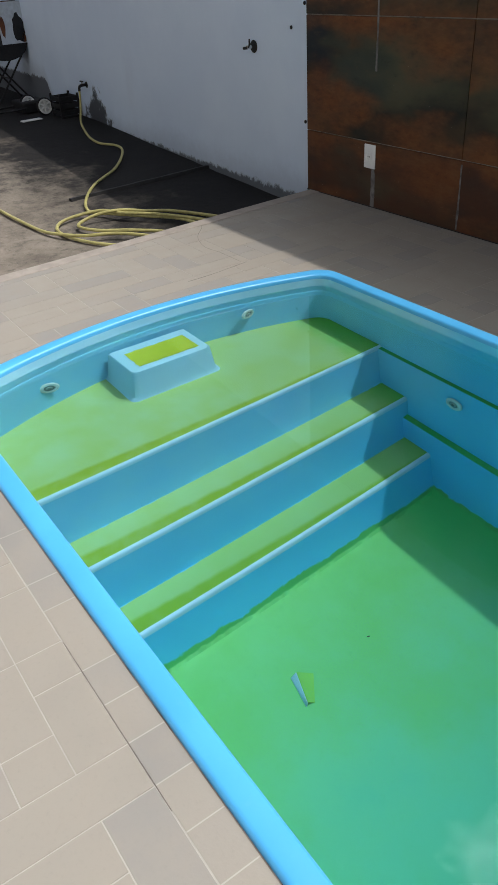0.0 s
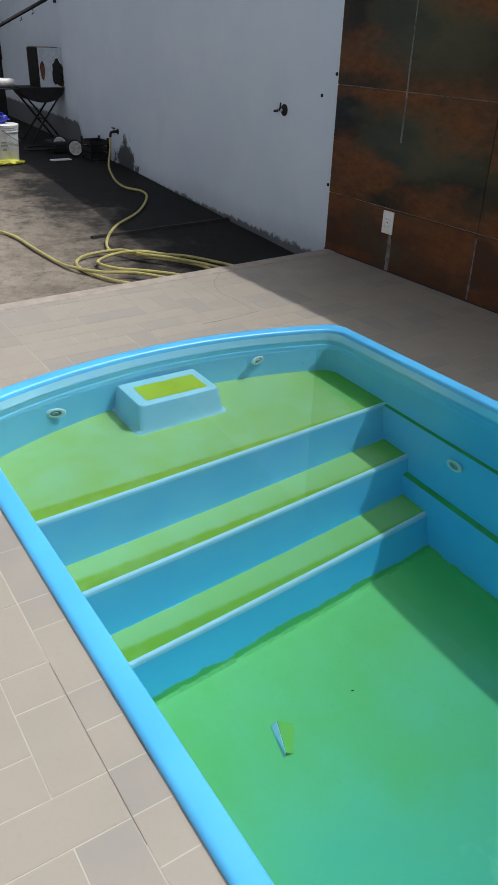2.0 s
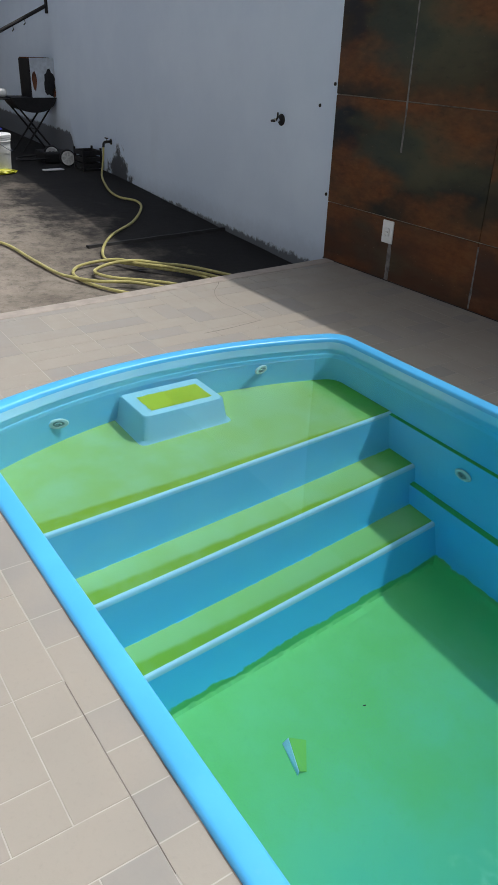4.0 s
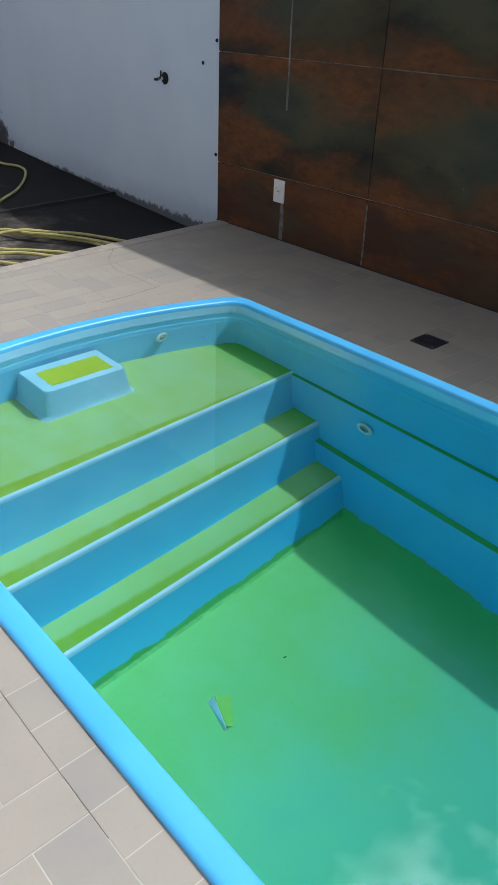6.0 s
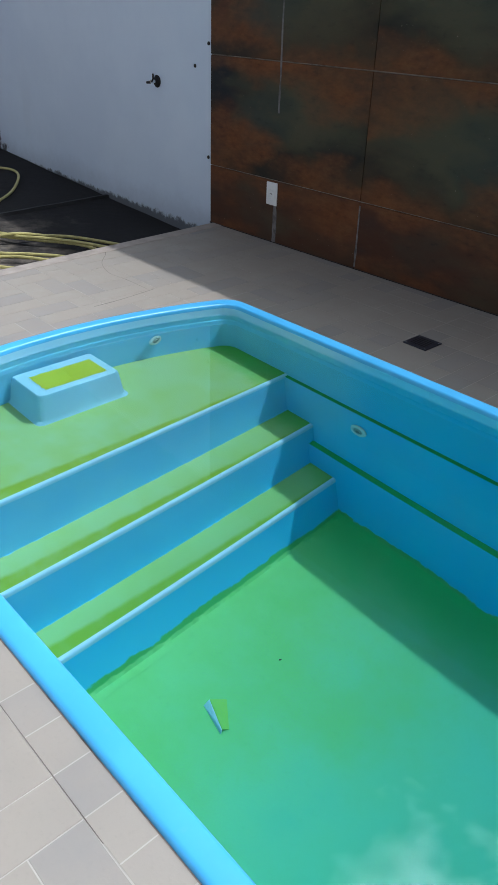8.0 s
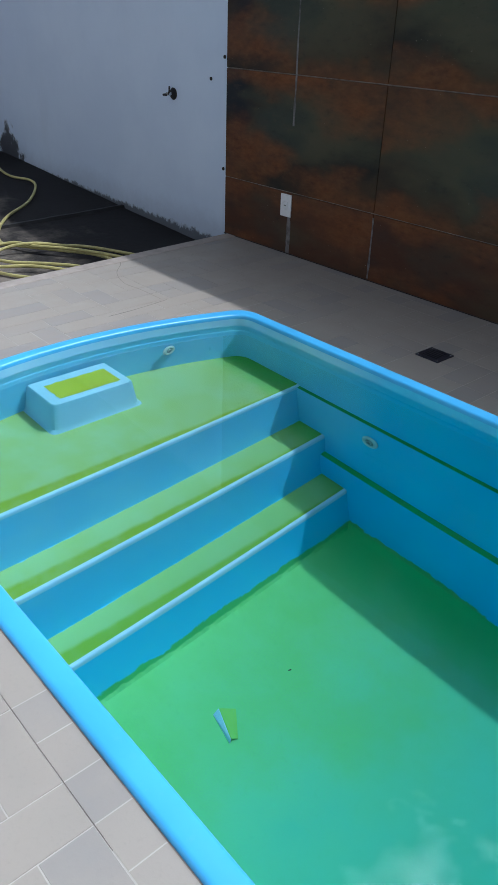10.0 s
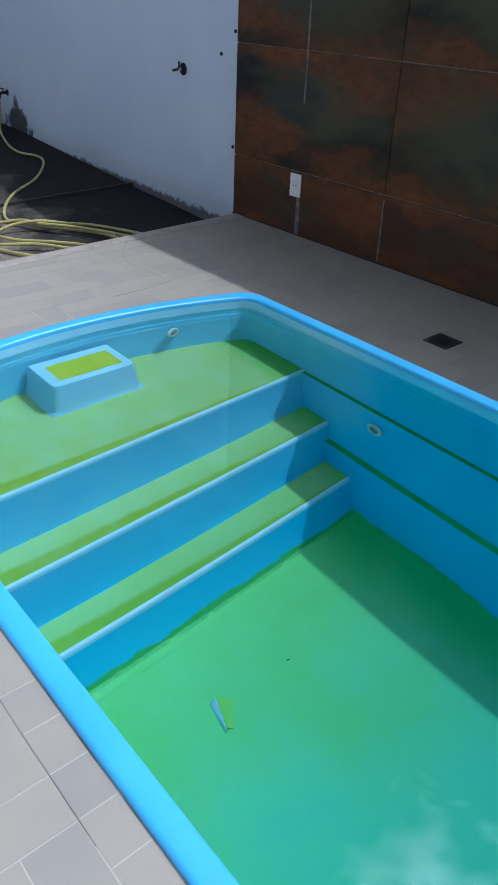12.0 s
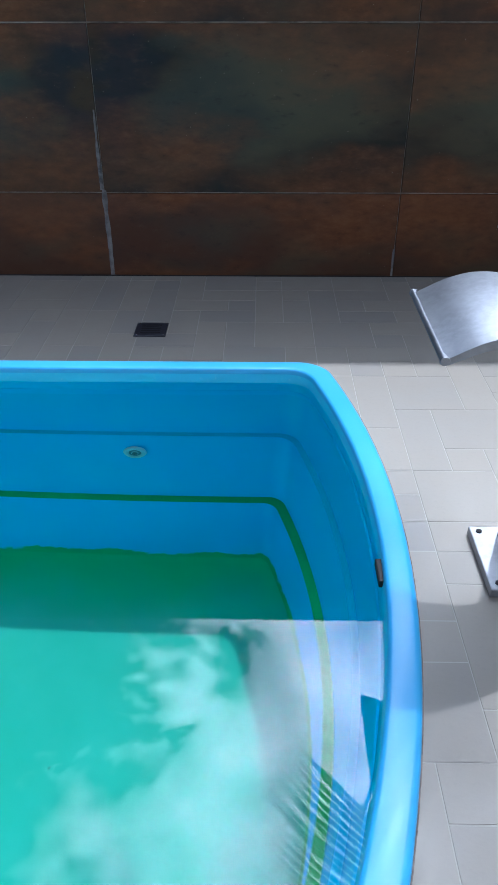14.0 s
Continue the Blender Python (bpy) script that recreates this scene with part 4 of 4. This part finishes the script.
# ---- palm whose frond hangs over the east end ----
def frond(parent, base, tip, rise, n=34, spread=0.42, seed=0, width=0.016):
    base, tip = Vector(base), Vector(tip)
    mid = (base + tip) / 2 + Vector((0, 0, rise))
    line = [(1 - t) ** 2 * base + 2 * t * (1 - t) * mid + t * t * tip for t in [i / 30 for i in range(31)]]
    bm = tube(line, lambda u: 0.014 * (1 - u) + 0.003, 6)
    rng = random.Random(seed)
    for i in range(n):
        u = 0.18 + 0.82 * i / (n - 1)
        k = min(int(u * 30), 29)
        p = line[k].lerp(line[k + 1], u * 30 - k)
        d = (line[k + 1] - line[k]).normalized()
        side = d.cross(Vector((0, 0, 1))).normalized()
        for s in (-1, 1):
            ln = spread * (0.55 + 0.75 * math.sin(math.pi * (0.15 + 0.75 * u))) * rng.uniform(0.85, 1.1)
            fwd = 0.55 + 0.9 * u
            out = (side * s + d * fwd + Vector((0, 0, rng.uniform(-0.05, 0.18)))).normalized()
            e1 = p + out * ln * 0.55
            e2 = p + out * ln + Vector((0, 0, -0.16 * ln))
            w = d * width * 0.5
            up = Vector((0, 0, 0.004))
            a = [bm.verts.new(v) for v in (p - w, p + w, e1 + w * 0.9, e1 - w * 0.9, e2, p + up, e1 + up * 1.5)]
            bm.faces.new((a[0], a[5], a[6], a[3]))
            bm.faces.new((a[5], a[1], a[2], a[6]))
            bm.faces.new((a[3], a[6], a[4]))
            bm.faces.new((a[6], a[2], a[4]))
    part("frond", bm, M_FROND, parent)


def build_palm():
    bx, by, top = 1.52, 0.50, 2.42
    P = thing("palm_tree", "slender palm by the pool with feathery green fronds", "palm", (bx, by, 0.0))
    prof = []
    for i in range(56):
        z = top * i / 55
        prof.append((0.060 - 0.014 * z / top + (0.006 if i % 4 == 0 else 0.0) + 0.03 * math.exp(-z * 6), z))
    part("trunk", lathe(prof, 16), M_BARK, P, "ringed brown trunk", smooth=True)
    crown = (0, 0, top - 0.02)
    # the frond over the water, then the rest of the crown
    frond(P, crown, (1.19 - bx, 2.10 - by, 2.46), 0.30, 30, 0.74, 1, 0.036)
    for k in range(7):
        a = radians(-110 + k * 26)
        ln = 1.4 + 0.2 * math.sin(k * 2.1)
        frond(P, crown, (ln * math.cos(a), ln * math.sin(a), top + 0.25 * math.sin(k * 1.7) - 0.1), 0.7, 26, 0.36, 10 + k)


build_palm()


# ---- the far end of the yard: barbecue, buckets, cart ----
def build_barbecue():
    gx, gy, gz = -9.60, 3.21, yard_z(-9.3)
    B = thing("folding_barbecue", "folding black barbecue with a rusty tin windshield", "barbecue", Matrix.LocRotScale((gx, gy, gz), None, (0.9, 1.05, 0.92)))
    # coordinates: y along the wall's normal, x along the wall
    bm = bmesh.new()
    n = 16
    rows = []
    for x in (-0.20, 0.20):
        rows.append([bm.verts.new((x, 0.25 * math.cos(math.pi + math.pi * i / n), 0.66 + 0.17 * math.sin(math.pi + math.pi * i / n))) for i in range(n + 1)])
    for i in range(n):
        bm.faces.new((rows[0][i], rows[0][i + 1], rows[1][i + 1], rows[1][i]))
    bm.faces.new(rows[0])
    bm.faces.new(rows[1][::-1])
    bmesh.ops.recalc_face_normals(bm, faces=bm.faces)
    bmesh.ops.solidify(bm, geom=list(bm.faces), thickness=0.006)
    part("trough", bm, M_IRON, B, "soot-black half-round trough", smooth=True)
    for s in (-1, 1):
        part("leg", rod((-0.16, s * 0.20, 0.57), (-0.18, -s * 0.20, 0.0), 0.011, 8), M_IRON, B)
        part("leg", rod((0.16, s * 0.20, 0.57), (0.18, -s * 0.20, 0.0), 0.011, 8), M_IRON, B)
    part("brace", rod((-0.17, 0.0, 0.285), (0.17, 0.0, 0.285), 0.008, 8), M_IRON, B)
    part("rim_bar", box((-0.21, -0.26, 0.655), (0.21, 0.26, 0.672), 0.004), M_IRON, B)
    part("shelf", box((-0.19, -0.66, 0.645), (0.15, -0.26, 0.66), 0.004), M_IRON, B, "wire side shelf")
    # tin windshield, three sides
    part("back_panel", box((-0.20, -0.02, 0.672), (-0.19, 0.26, 1.13)), M_RUSTY, B)
    part("side_panel", box((-0.20, -0.035, 0.672), (0.20, -0.025, 1.12)), M_IRON, B, "soot-black side panel")
    fp = part("front_panel", box((0.195, -0.025, 0.672), (0.203, 0.265, 1.13), 0.002), M_WORN, B, "worn pale tin panel with burnt patches")
    part("side_panel", box((-0.20, 0.265, 0.672), (0.20, 0.275, 1.13)), M_IRON, B, "soot-black side panel")
    for (yc, zc, ry, rz, sd, mat, nm) in ((0.185, 0.84, 0.070, 0.16, 1, M_IRON, "burnt_patch"), (0.015, 0.87, 0.026, 0.11, 2, M_RUSTY, "rust_patch"), (0.235, 0.73, 0.02, 0.055, 3, M_RUSTY, "rust_patch")):
        bm = bmesh.new()
        ring = []
        for i in range(18):
            a = 2 * math.pi * i / 18
            q = 1 + 0.35 * noise.noise((math.cos(a) * 2, math.sin(a) * 2, sd * 3.3))
            ring.append(bm.verts.new((0.2045, min(yc + ry * q * math.cos(a), 0.262), zc + rz * q * math.sin(a))))
        f = bm.faces.new(ring)
        ex = bmesh.ops.extrude_face_region(bm, geom=[f])
        for v in [e for e in ex["geom"] if isinstance(e, bmesh.types.BMVert)]:
            v.co.x += 0.0008
        bmesh.ops.recalc_face_normals(bm, faces=bm.faces)
        part(nm, bm, mat, fp)
    # paper roll on the shelf
    r = thing("paper_roll", "white plastic-wrapped roll with a yellow end on the shelf", "roll", pose(gx - 0.02, gy - 0.60, gz + 0.609))
    bm = lathe([(0.0, 0.0), (0.036, 0.0), (0.047, 0.03), (0.044, 0.10), (0.050, 0.17), (0.046, 0.25), (0.050, 0.29), (0.038, 0.32), (0.0, 0.322)], 18)
    part("wrap", bm, M_WHITE_PLASTIC, r, "crumpled white wrap", pose(0, 0, 0.050, -90, 0, 0), smooth=True)
    part("end", lathe([(0.0, -0.035), (0.03, -0.03), (0.042, 0.0), (0.046, 0.002), (0.0, 0.002)], 14), M_ORANGE, r, "yellow-orange end", pose(0, 0, 0.050, -90, 0, 0), smooth=True)


M_ORANGE = plain("orange_plastic", (0.6, 0.33, 0.03), 0.4, 0, 0.1, 20)
build_barbecue()


def build_bucket(x, y, turn, label, tone):
    z = yard_z(x) + 0.004
    b = thing("plastic_bucket", label, "bucket", pose(x, y, z, 0, 0, turn), group="buckets in the yard")
    part("body", lathe([(0.0, 0.004), (0.118, 0.0), (0.124, 0.01), (0.142, 0.335), (0.142, 0.345)], 28), tone, b, smooth=True)
    for k in (0.30, 0.325):
        part("rib", lathe([(0.139, k), (0.150, k + 0.004), (0.150, k + 0.010), (0.139, k + 0.014)], 28), tone, b, smooth=True)
    part("lid_rim", lathe([(0.142, 0.345), (0.152, 0.346), (0.154, 0.368), (0.146, 0.374), (0.0, 0.372)], 28), tone, b, smooth=True)
    h = [Vector((0.152 * math.cos(a), 0.152 * math.sin(a), 0.325 - 0.12 * math.sin(a))) for a in [math.pi * i / 12 for i in range(13)]]
    part("handle", tube(h, 0.003, 6), M_CHROME, b, "thin wire handle", smooth=True)
    # unreadable printing
    for i, (w, zz) in enumerate(((0.05, 0.20), (0.07, 0.17), (0.04, 0.13))):
        bm = bmesh.new()
        vs = []
        for j in range(7):
            a = -w / 0.135 / 2 + w / 0.135 * j / 6
            rr = 0.124 + 0.018 * zz / 0.335 + 0.0025
            vs.append((bm.verts.new((rr * math.cos(a), rr * math.sin(a), zz)), bm.verts.new((rr * math.cos(a), rr * math.sin(a), zz + 0.016))))
        for p, q in zip(vs, vs[1:]):
            bm.faces.new((p[0], q[0], q[1], p[1]))
        part("print_bar", bm, M_PRINT, b, "faded grey printing")


M_PRINT = plain("faded_print", (0.30, 0.34, 0.36), 0.5, 0, 0.1, 40)
M_BLUEWHITE = plain("pale_blue_plastic", (0.52, 0.62, 0.72), 0.4, 0, 0.06, 30)
build_bucket(-8.12, 2.31, -20, "white plastic bucket with lid beside a blue bag", M_WHITE_PLASTIC)
build_bucket(-8.22, 1.99, 15, "pale blue plastic bucket under a blue bag", M_BLUEWHITE)


def crumple(name, size, mat, at, seed, label, category, freq=6.0, amp=0.25, droop=0.0):
    bm = bmesh.new()
    bmesh.ops.create_icosphere(bm, subdivisions=4, radius=1.0)
    for v in bm.verts:
        n = noise.noise(v.co * freq * 0.5 + Vector((seed, 0, 0))) * amp + noise.noise(v.co * freq + Vector((0, seed, 0))) * amp * 0.5
        v.co *= 1 + n
        v.co.z = max(v.co.z, -0.55)
        v.co = Vector((v.co.x * size[0], v.co.y * size[1], (v.co.z + 0.55) * size[2]))
    tagged(part(name, bm, mat, at=at, smooth=True), label, category)


crumple("plastic_bag", (0.13, 0.24, 0.085), M_BLUE_BAG, pose(-8.17, 2.13, yard_z(-8.2) + 0.379), 3.0, "crumpled blue plastic bag lying over two buckets", "bag")
crumple("sachet", (0.055, 0.17, 0.03), M_YELLOW, pose(-7.97, 2.28, yard_z(-8) + 0.006, 0, 0, 8), 8.0, "flat crumpled yellow plastic sachet on the concrete", "packet")


def build_cart():
    z = yard_z(-8.7)
    C = thing("overturned_cart", "black folding cart with white spoked wheels, tipped over", "cart", pose(-8.55, 3.0, z))
    part("body", box((-0.30, -0.05, 0.0), (0.05, 0.26, 0.12), 0.02), M_IRON, C)
    part("handle", tube(smooth_path([(-0.25, 0.0, 0.06), (-0.2, -0.28, 0.05), (0.02, -0.30, 0.05), (0.05, 0.0, 0.06)], 5), 0.010), M_IRON, C, smooth=True)
    for (x, y, zc) in ((-0.05, 0.06, 0.093), (0.33, 0.10, 0.093)):
        hub = part("wheel", lathe([(0.074, -0.016), (0.088, -0.014), (0.092, 0.0), (0.088, 0.014), (0.074, 0.016), (0.074, -0.016)], 28), M_IRON, C, "black tyre", pose(x, y, zc, 0, 82, 0), smooth=True)
        part("rim", lathe([(0.060, -0.014), (0.074, -0.016), (0.074, 0.020), (0.060, 0.018), (0.060, -0.014)], 28), M_WHITE_PLASTIC, hub, "white plastic rim", smooth=True)
        part("hub", lathe([(0.0, -0.014), (0.018, -0.014), (0.018, 0.022), (0.0, 0.022)], 14), M_WHITE_PLASTIC, hub, "white hub")
        for i in range(6):
            a = math.pi / 3 * i
            part("spoke", rod((0.012 * math.cos(a), 0.012 * math.sin(a), 0.012), (0.066 * math.cos(a), 0.066 * math.sin(a), 0.012), 0.0085, 6), M_WHITE_PLASTIC, hub, "white spoke")
    # crate beside it
    K = thing("plastic_crate", "black slatted plastic crate by the wall", "crate", pose(-7.98, 3.24, z))
    part("base", box((-0.12, -0.10, 0.0), (0.12, 0.10, 0.02), 0.004), M_IRON, K)
    for s in (-1, 1):
        for k in range(3):
            zc = 0.03 + 0.065 * k
            part("slat", box((-0.12, s * 0.10 - 0.005, zc), (0.12, s * 0.10 + 0.005, zc + 0.045), 0.003), M_IRON, K)
            part("slat", box((s * 0.12 - 0.005, -0.094, zc), (s * 0.12 + 0.005, 0.094, zc + 0.045), 0.003), M_IRON, K)
        for q in (-1, 1):
            part("post", box((s * 0.12 - 0.010, q * 0.10 - 0.010, 0.0), (s * 0.12 + 0.010, q * 0.10 + 0.010, 0.23), 0.003), M_IRON, K)
    s = part("stone_chip", box((-0.05, -0.11, 0.0), (0.03, 0.11, 0.012), 0.004), M_WHITE_PLASTIC, at=pose(-8.02, 2.86, yard_z(-8.0) + 0.006, 0, 0, 4))
    tagged(s, "thin pale offcut lying on the damp concrete", "offcut")


build_cart()


def build_airer():
    A = thing("wall_airer", "black folding wall airer arm with a dark cloth hanging", "airer", pose(-9.5, white_y(-9.5), 1.50))
    part("bracket", box((-0.03, -0.02, -0.08), (0.03, 0.0, 0.06), 0.004), M_IRON, A)
    end = Vector((0.0, -0.95, -0.46))
    part("arm", rod((0, -0.01, 0.0), end, 0.020, 10), M_IRON, A, smooth=True)
    for k in (0.30, 0.45):
        q = end * k
        part("hook", tube([q + Vector((0, 0, -0.01)), q + Vector((0, 0.01, -0.05)), q + Vector((0, -0.01, -0.07))], 0.006, 6), M_IRON, A)
    bm = bmesh.new()
    n = 14
    rows = [[bm.verts.new((0.03 * math.sin(j * 1.1 + i * 0.3), end.y * 0.74 + 0.24 * end.y * j / n, end.z * (0.74 + 0.24 * j / n) - 0.34 * i / 6 + 0.01)) for j in range(n + 1)] for i in range(7)]
    for i in range(6):
        for j in range(n):
            bm.faces.new((rows[i][j], rows[i][j + 1], rows[i + 1][j + 1], rows[i + 1][j]))
    bmesh.ops.solidify(bm, geom=list(bm.faces), thickness=0.006)
    part("cloth", bm, M_CLOTH, A, "dark hanging cloth", smooth=True)


M_CLOTH = plain("dark_cloth", (0.012, 0.014, 0.022), 0.9, 0, 0.2, 40)
build_airer()

# ---- rust-look tiles on the north wall ----
ROWS = [(-0.004, 0.348, 0.248), (0.350, 0.949, 0.0), (0.951, 1.550, 0.0), (1.552, WALL_TOP, 0.0)]


def tile_mesh(w, z0, z1):
    g = 0.0013
    bm = bmesh.new()
    c = 0.0012
    f = [bm.verts.new(v) for v in ((g + c, -0.008, z0 + g + c), (w - g - c, -0.008, z0 + g + c), (w - g - c, -0.008, z1 - g - c), (g + c, -0.008, z1 - g - c))]
    b = [bm.verts.new(v) for v in ((g, 0.001, z0 + g), (w - g, 0.001, z0 + g), (w - g, 0.001, z1 - g), (g, 0.001, z1 - g))]
    bm.faces.new(f)
    for i in range(4):
        j = (i + 1) % 4
        bm.faces.new((b[i], b[j], f[j], f[i]))
    bmesh.ops.recalc_face_normals(bm, faces=bm.faces)
    return mesh_from("tile", bm, M_TILE)


made = {}
for zlo, zhi, cut in ROWS:
    for k in range(7):
        x = CORNER_X + 1.2 * k
        w = min(1.2, 4.2 - x)
        if w < 0.05:
            continue
        key = (round(w, 3), round(zhi - zlo, 3))
        if key not in made:
            made[key] = tile_mesh(w, cut, cut + zhi - zlo)
        t = new("tile", made[key])
        t.parent = wall
        t.matrix_basis = Matrix.Translation((x, WALL_Y, zlo - cut))

part("base_joint", box((CORNER_X, WALL_Y - 0.0125, -0.003), (4.2, WALL_Y - 0.0082, 0.0045)), M_IRON, wall, "dark joint at the foot of the tiles")

# ---- stone-look pavers of the deck ----
MOD = 0.1065
EDGE = outline(0.012)


def nearest_edge(x, y):
    best = None
    for i, (px, py) in enumerate(EDGE):
        d = (px - x) ** 2 + (py - y) ** 2
        if best is None or d < best[0]:
            best = (d, i)
    i = best[1]
    a, b = EDGE[i - 1], EDGE[(i + 1) % len(EDGE)]
    nx, ny = (b[1] - a[1]), -(b[0] - a[0])
    cx, cy = EDGE[i][0] - (XE + XW) / 2, EDGE[i][1] - YC
    if nx * cx + ny * cy < 0:
        nx, ny = -nx, -ny
    l = math.hypot(nx, ny)
    return EDGE[i], (nx / l, ny / l)


def clip(poly, p, n):
    out = []
    for i in range(len(poly)):
        a, b = poly[i - 1], poly[i]
        da = (a[0] - p[0]) * n[0] + (a[1] - p[1]) * n[1]
        db = (b[0] - p[0]) * n[0] + (b[1] - p[1]) * n[1]
        if (da >= 0) != (db >= 0):
            t = da / (da - db)
            out.append((a[0] + (b[0] - a[0]) * t, a[1] + (b[1] - a[1]) * t))
        if db >= 0:
            out.append(b)
    return out


def slab(bm, poly, x, y):
    """One paver: chamfered top, sides down to the bed."""
    cx, cy = sum(p[0] for p in poly) / len(poly), sum(p[1] for p in poly) / len(poly)
    lo = [bm.verts.new((a - x, b - y, -0.0009)) for a, b in poly]
    hi = []
    for a, b in poly:
        d = math.hypot(a - cx, b - cy)
        k = 1 - 0.0008 / max(d, 0.01)
        hi.append(bm.verts.new((cx + (a - cx) * k - x, cy + (b - cy) * k - y, 0.0)))
    bm.faces.new(hi)
    n = len(poly)
    for i in range(n):
        bm.faces.new((lo[i], lo[(i + 1) % n], hi[(i + 1) % n], hi[i]))


def lay_cells(bm, cells, x, y):
    if len(cells) == 1:
        slab(bm, cells[0], x, y)
        return
    made = {}

    def v(a, b):
        k = (round(a, 5), round(b, 5))
        if k not in made:
            made[k] = bm.verts.new((a - x, b - y, 0.0))
        return made[k]

    for q in cells:
        ring = []
        for a, b in q:
            c = v(a, b)
            if c not in ring:
                ring.append(c)
        if len(ring) >= 3:
            bm.faces.new(ring)


def lay_field(x0, y0, nx, ny, seed, found):
    rng = random.Random(seed)
    free = {(i, j) for i in range(nx) for j in range(ny)}
    sizes = [(1, 1), (1, 1), (1, 2), (1, 2), (1, 3), (1, 3), (2, 2), (2, 1)]
    for i in range(nx):
        for j in range(ny):
            if (i, j) not in free:
                continue
            pick = [s for s in sizes if all((i + a, j + b) in free for a in range(s[0]) for b in range(s[1]))]
            w, h = rng.choice(pick)
            free -= {(i + a, j + b) for a in range(w) for b in range(h)}
            found.append((x0 + i * MOD, y0 + j * MOD, w * MOD, h * MOD))


found = []
X0 = -0.553 - 28 * MOD
# south of the pool, its joint line parallel with the rim; a strip; then the rest
nxs = int((4.1 - X0) / MOD)
lay_field(X0, 0.27 - 27 * MOD, nxs, 27, 11, found)
lay_field(X0, 0.2705, nxs, 26, 12, found)
G_HALF = 0.0013
shared = {}
rest = bmesh.new()
pieces = []
for x, y, w, h in found:
    x1, y1 = x + w, y + h
    y1 = min(y1, WALL_Y - 0.002)
    x1 = min(x1, 4.19)
    if y1 - y < 0.02 or x1 - x < 0.02 or y < -2.75:
        continue
    poly = [(x + G_HALF, y + G_HALF), (x1 - G_HALF, y + G_HALF), (x1 - G_HALF, y1 - G_HALF), (x + G_HALF, y1 - G_HALF)]
    cx, cy = (x + x1) / 2, (y + y1) / 2
    whole = abs(y1 - y - h) < 1e-6 and abs(x1 - x - w) < 1e-6
    inside_box = x1 > XW - SAG_W - 0.02 and x < XE + SAG_E + 0.02 and y1 > YC - HALF - 0.02 and y < YC + HALF + 0.02
    if x < deck_edge(y) + 0.06:
        whole = False
        poly = clip(poly, (deck_edge(0.0) + 0.056, 0.0), (1.0, 0.058))
        if len(poly) < 3:
            continue
    cells = [poly]
    if inside_box:
        # cut to the pool's outline in small cells that stay one piece
        nx, ny = max(1, round((x1 - x) / 0.027)), max(1, round((y1 - y) / 0.027))
        px0, py0 = poly[0]
        sx, sy = (poly[2][0] - px0) / nx, (poly[2][1] - py0) / ny
        cut, kept = False, []
        for a in range(nx):
            for b in range(ny):
                q = [(px0 + a * sx, py0 + b * sy), (px0 + (a + 1) * sx, py0 + b * sy), (px0 + (a + 1) * sx, py0 + (b + 1) * sy), (px0 + a * sx, py0 + (b + 1) * sy)]
                p, n = nearest_edge(px0 + (a + 0.5) * sx, py0 + (b + 0.5) * sy)
                q2 = clip(q, p, n)
                if q2 != q:
                    cut = True
                if len(q2) >= 3:
                    kept.append(q2)
        if not kept:
            continue
        if cut:
            cells, whole = kept, False
    # distance from the camera side of the plan decides which ones are single pieces
    near = (y > 2.1 and -1.9 < cx < 1.7) or (-1.5 < cx < 0.9 and -0.25 < cy < 0.4) or (cx > 0.85 and cx < 1.7 and cy > 0.5)
    pieces.append((near, cells, x, y, w, h, whole))
count = 0
for near, cells, x, y, w, h, whole in pieces:
    if near and count < 298:
        key = (round(w, 4), round(h, 4))
        if whole and key in shared:
            me = shared[key]
        else:
            bm = bmesh.new()
            lay_cells(bm, cells, x, y)
            me = mesh_from("paver", bm, M_PAVER)
            if whole:
                shared[key] = me
        ob = new("paver", me)
        ob.parent = deck
        ob.matrix_basis = Matrix.Translation((x, y, 0))
        count += 1
    else:
        lay_cells(rest, cells, 0, 0)
far_pavers = part("pavers", rest, M_PAVER_FAR, deck)
tagged(far_pavers, "beige-grey stone-look pavers in mixed sizes", kind="stuff")

# dark hairline cracks in the paving
for pts, w in (([(-2.75, 1.60), (-2.755, 1.75), (-2.78, 1.95)], 0.006), ([(-3.50, 2.14), (-3.40, 2.08), (-3.28, 1.98), (-3.12, 1.92), (-2.98, 1.93), (-2.80, 1.93)], 0.003),
               ([(-1.08, 0.2708), (-0.85, 0.2708), (-0.60, 0.2708)], 0.0016)):
    line = smooth_path([(a, b, 0.0003) for a, b in pts], 8)
    bm = bmesh.new()
    rows = []
    for i, p in enumerate(line):
        d = (line[min(i + 1, len(line) - 1)] - line[max(i - 1, 0)]).normalized()
        s = Vector((-d.y, d.x, 0)) * w * 0.5 * (0.7 + 0.6 * abs(noise.noise((i * 0.9, 0, w * 1000))))
        rows.append((bm.verts.new(p + s), bm.verts.new(p + Vector((0, 0, 0.0002))), bm.verts.new(p - s)))
    for a, b in zip(rows, rows[1:]):
        bm.faces.new((a[0], a[1], b[1], b[0]))
        bm.faces.new((a[1], a[2], b[2], b[1]))
    bmesh.ops.recalc_face_normals(bm, faces=bm.faces)
    part("crack", bm, M_CRACK, deck, "dark dirt-filled hairline crack")
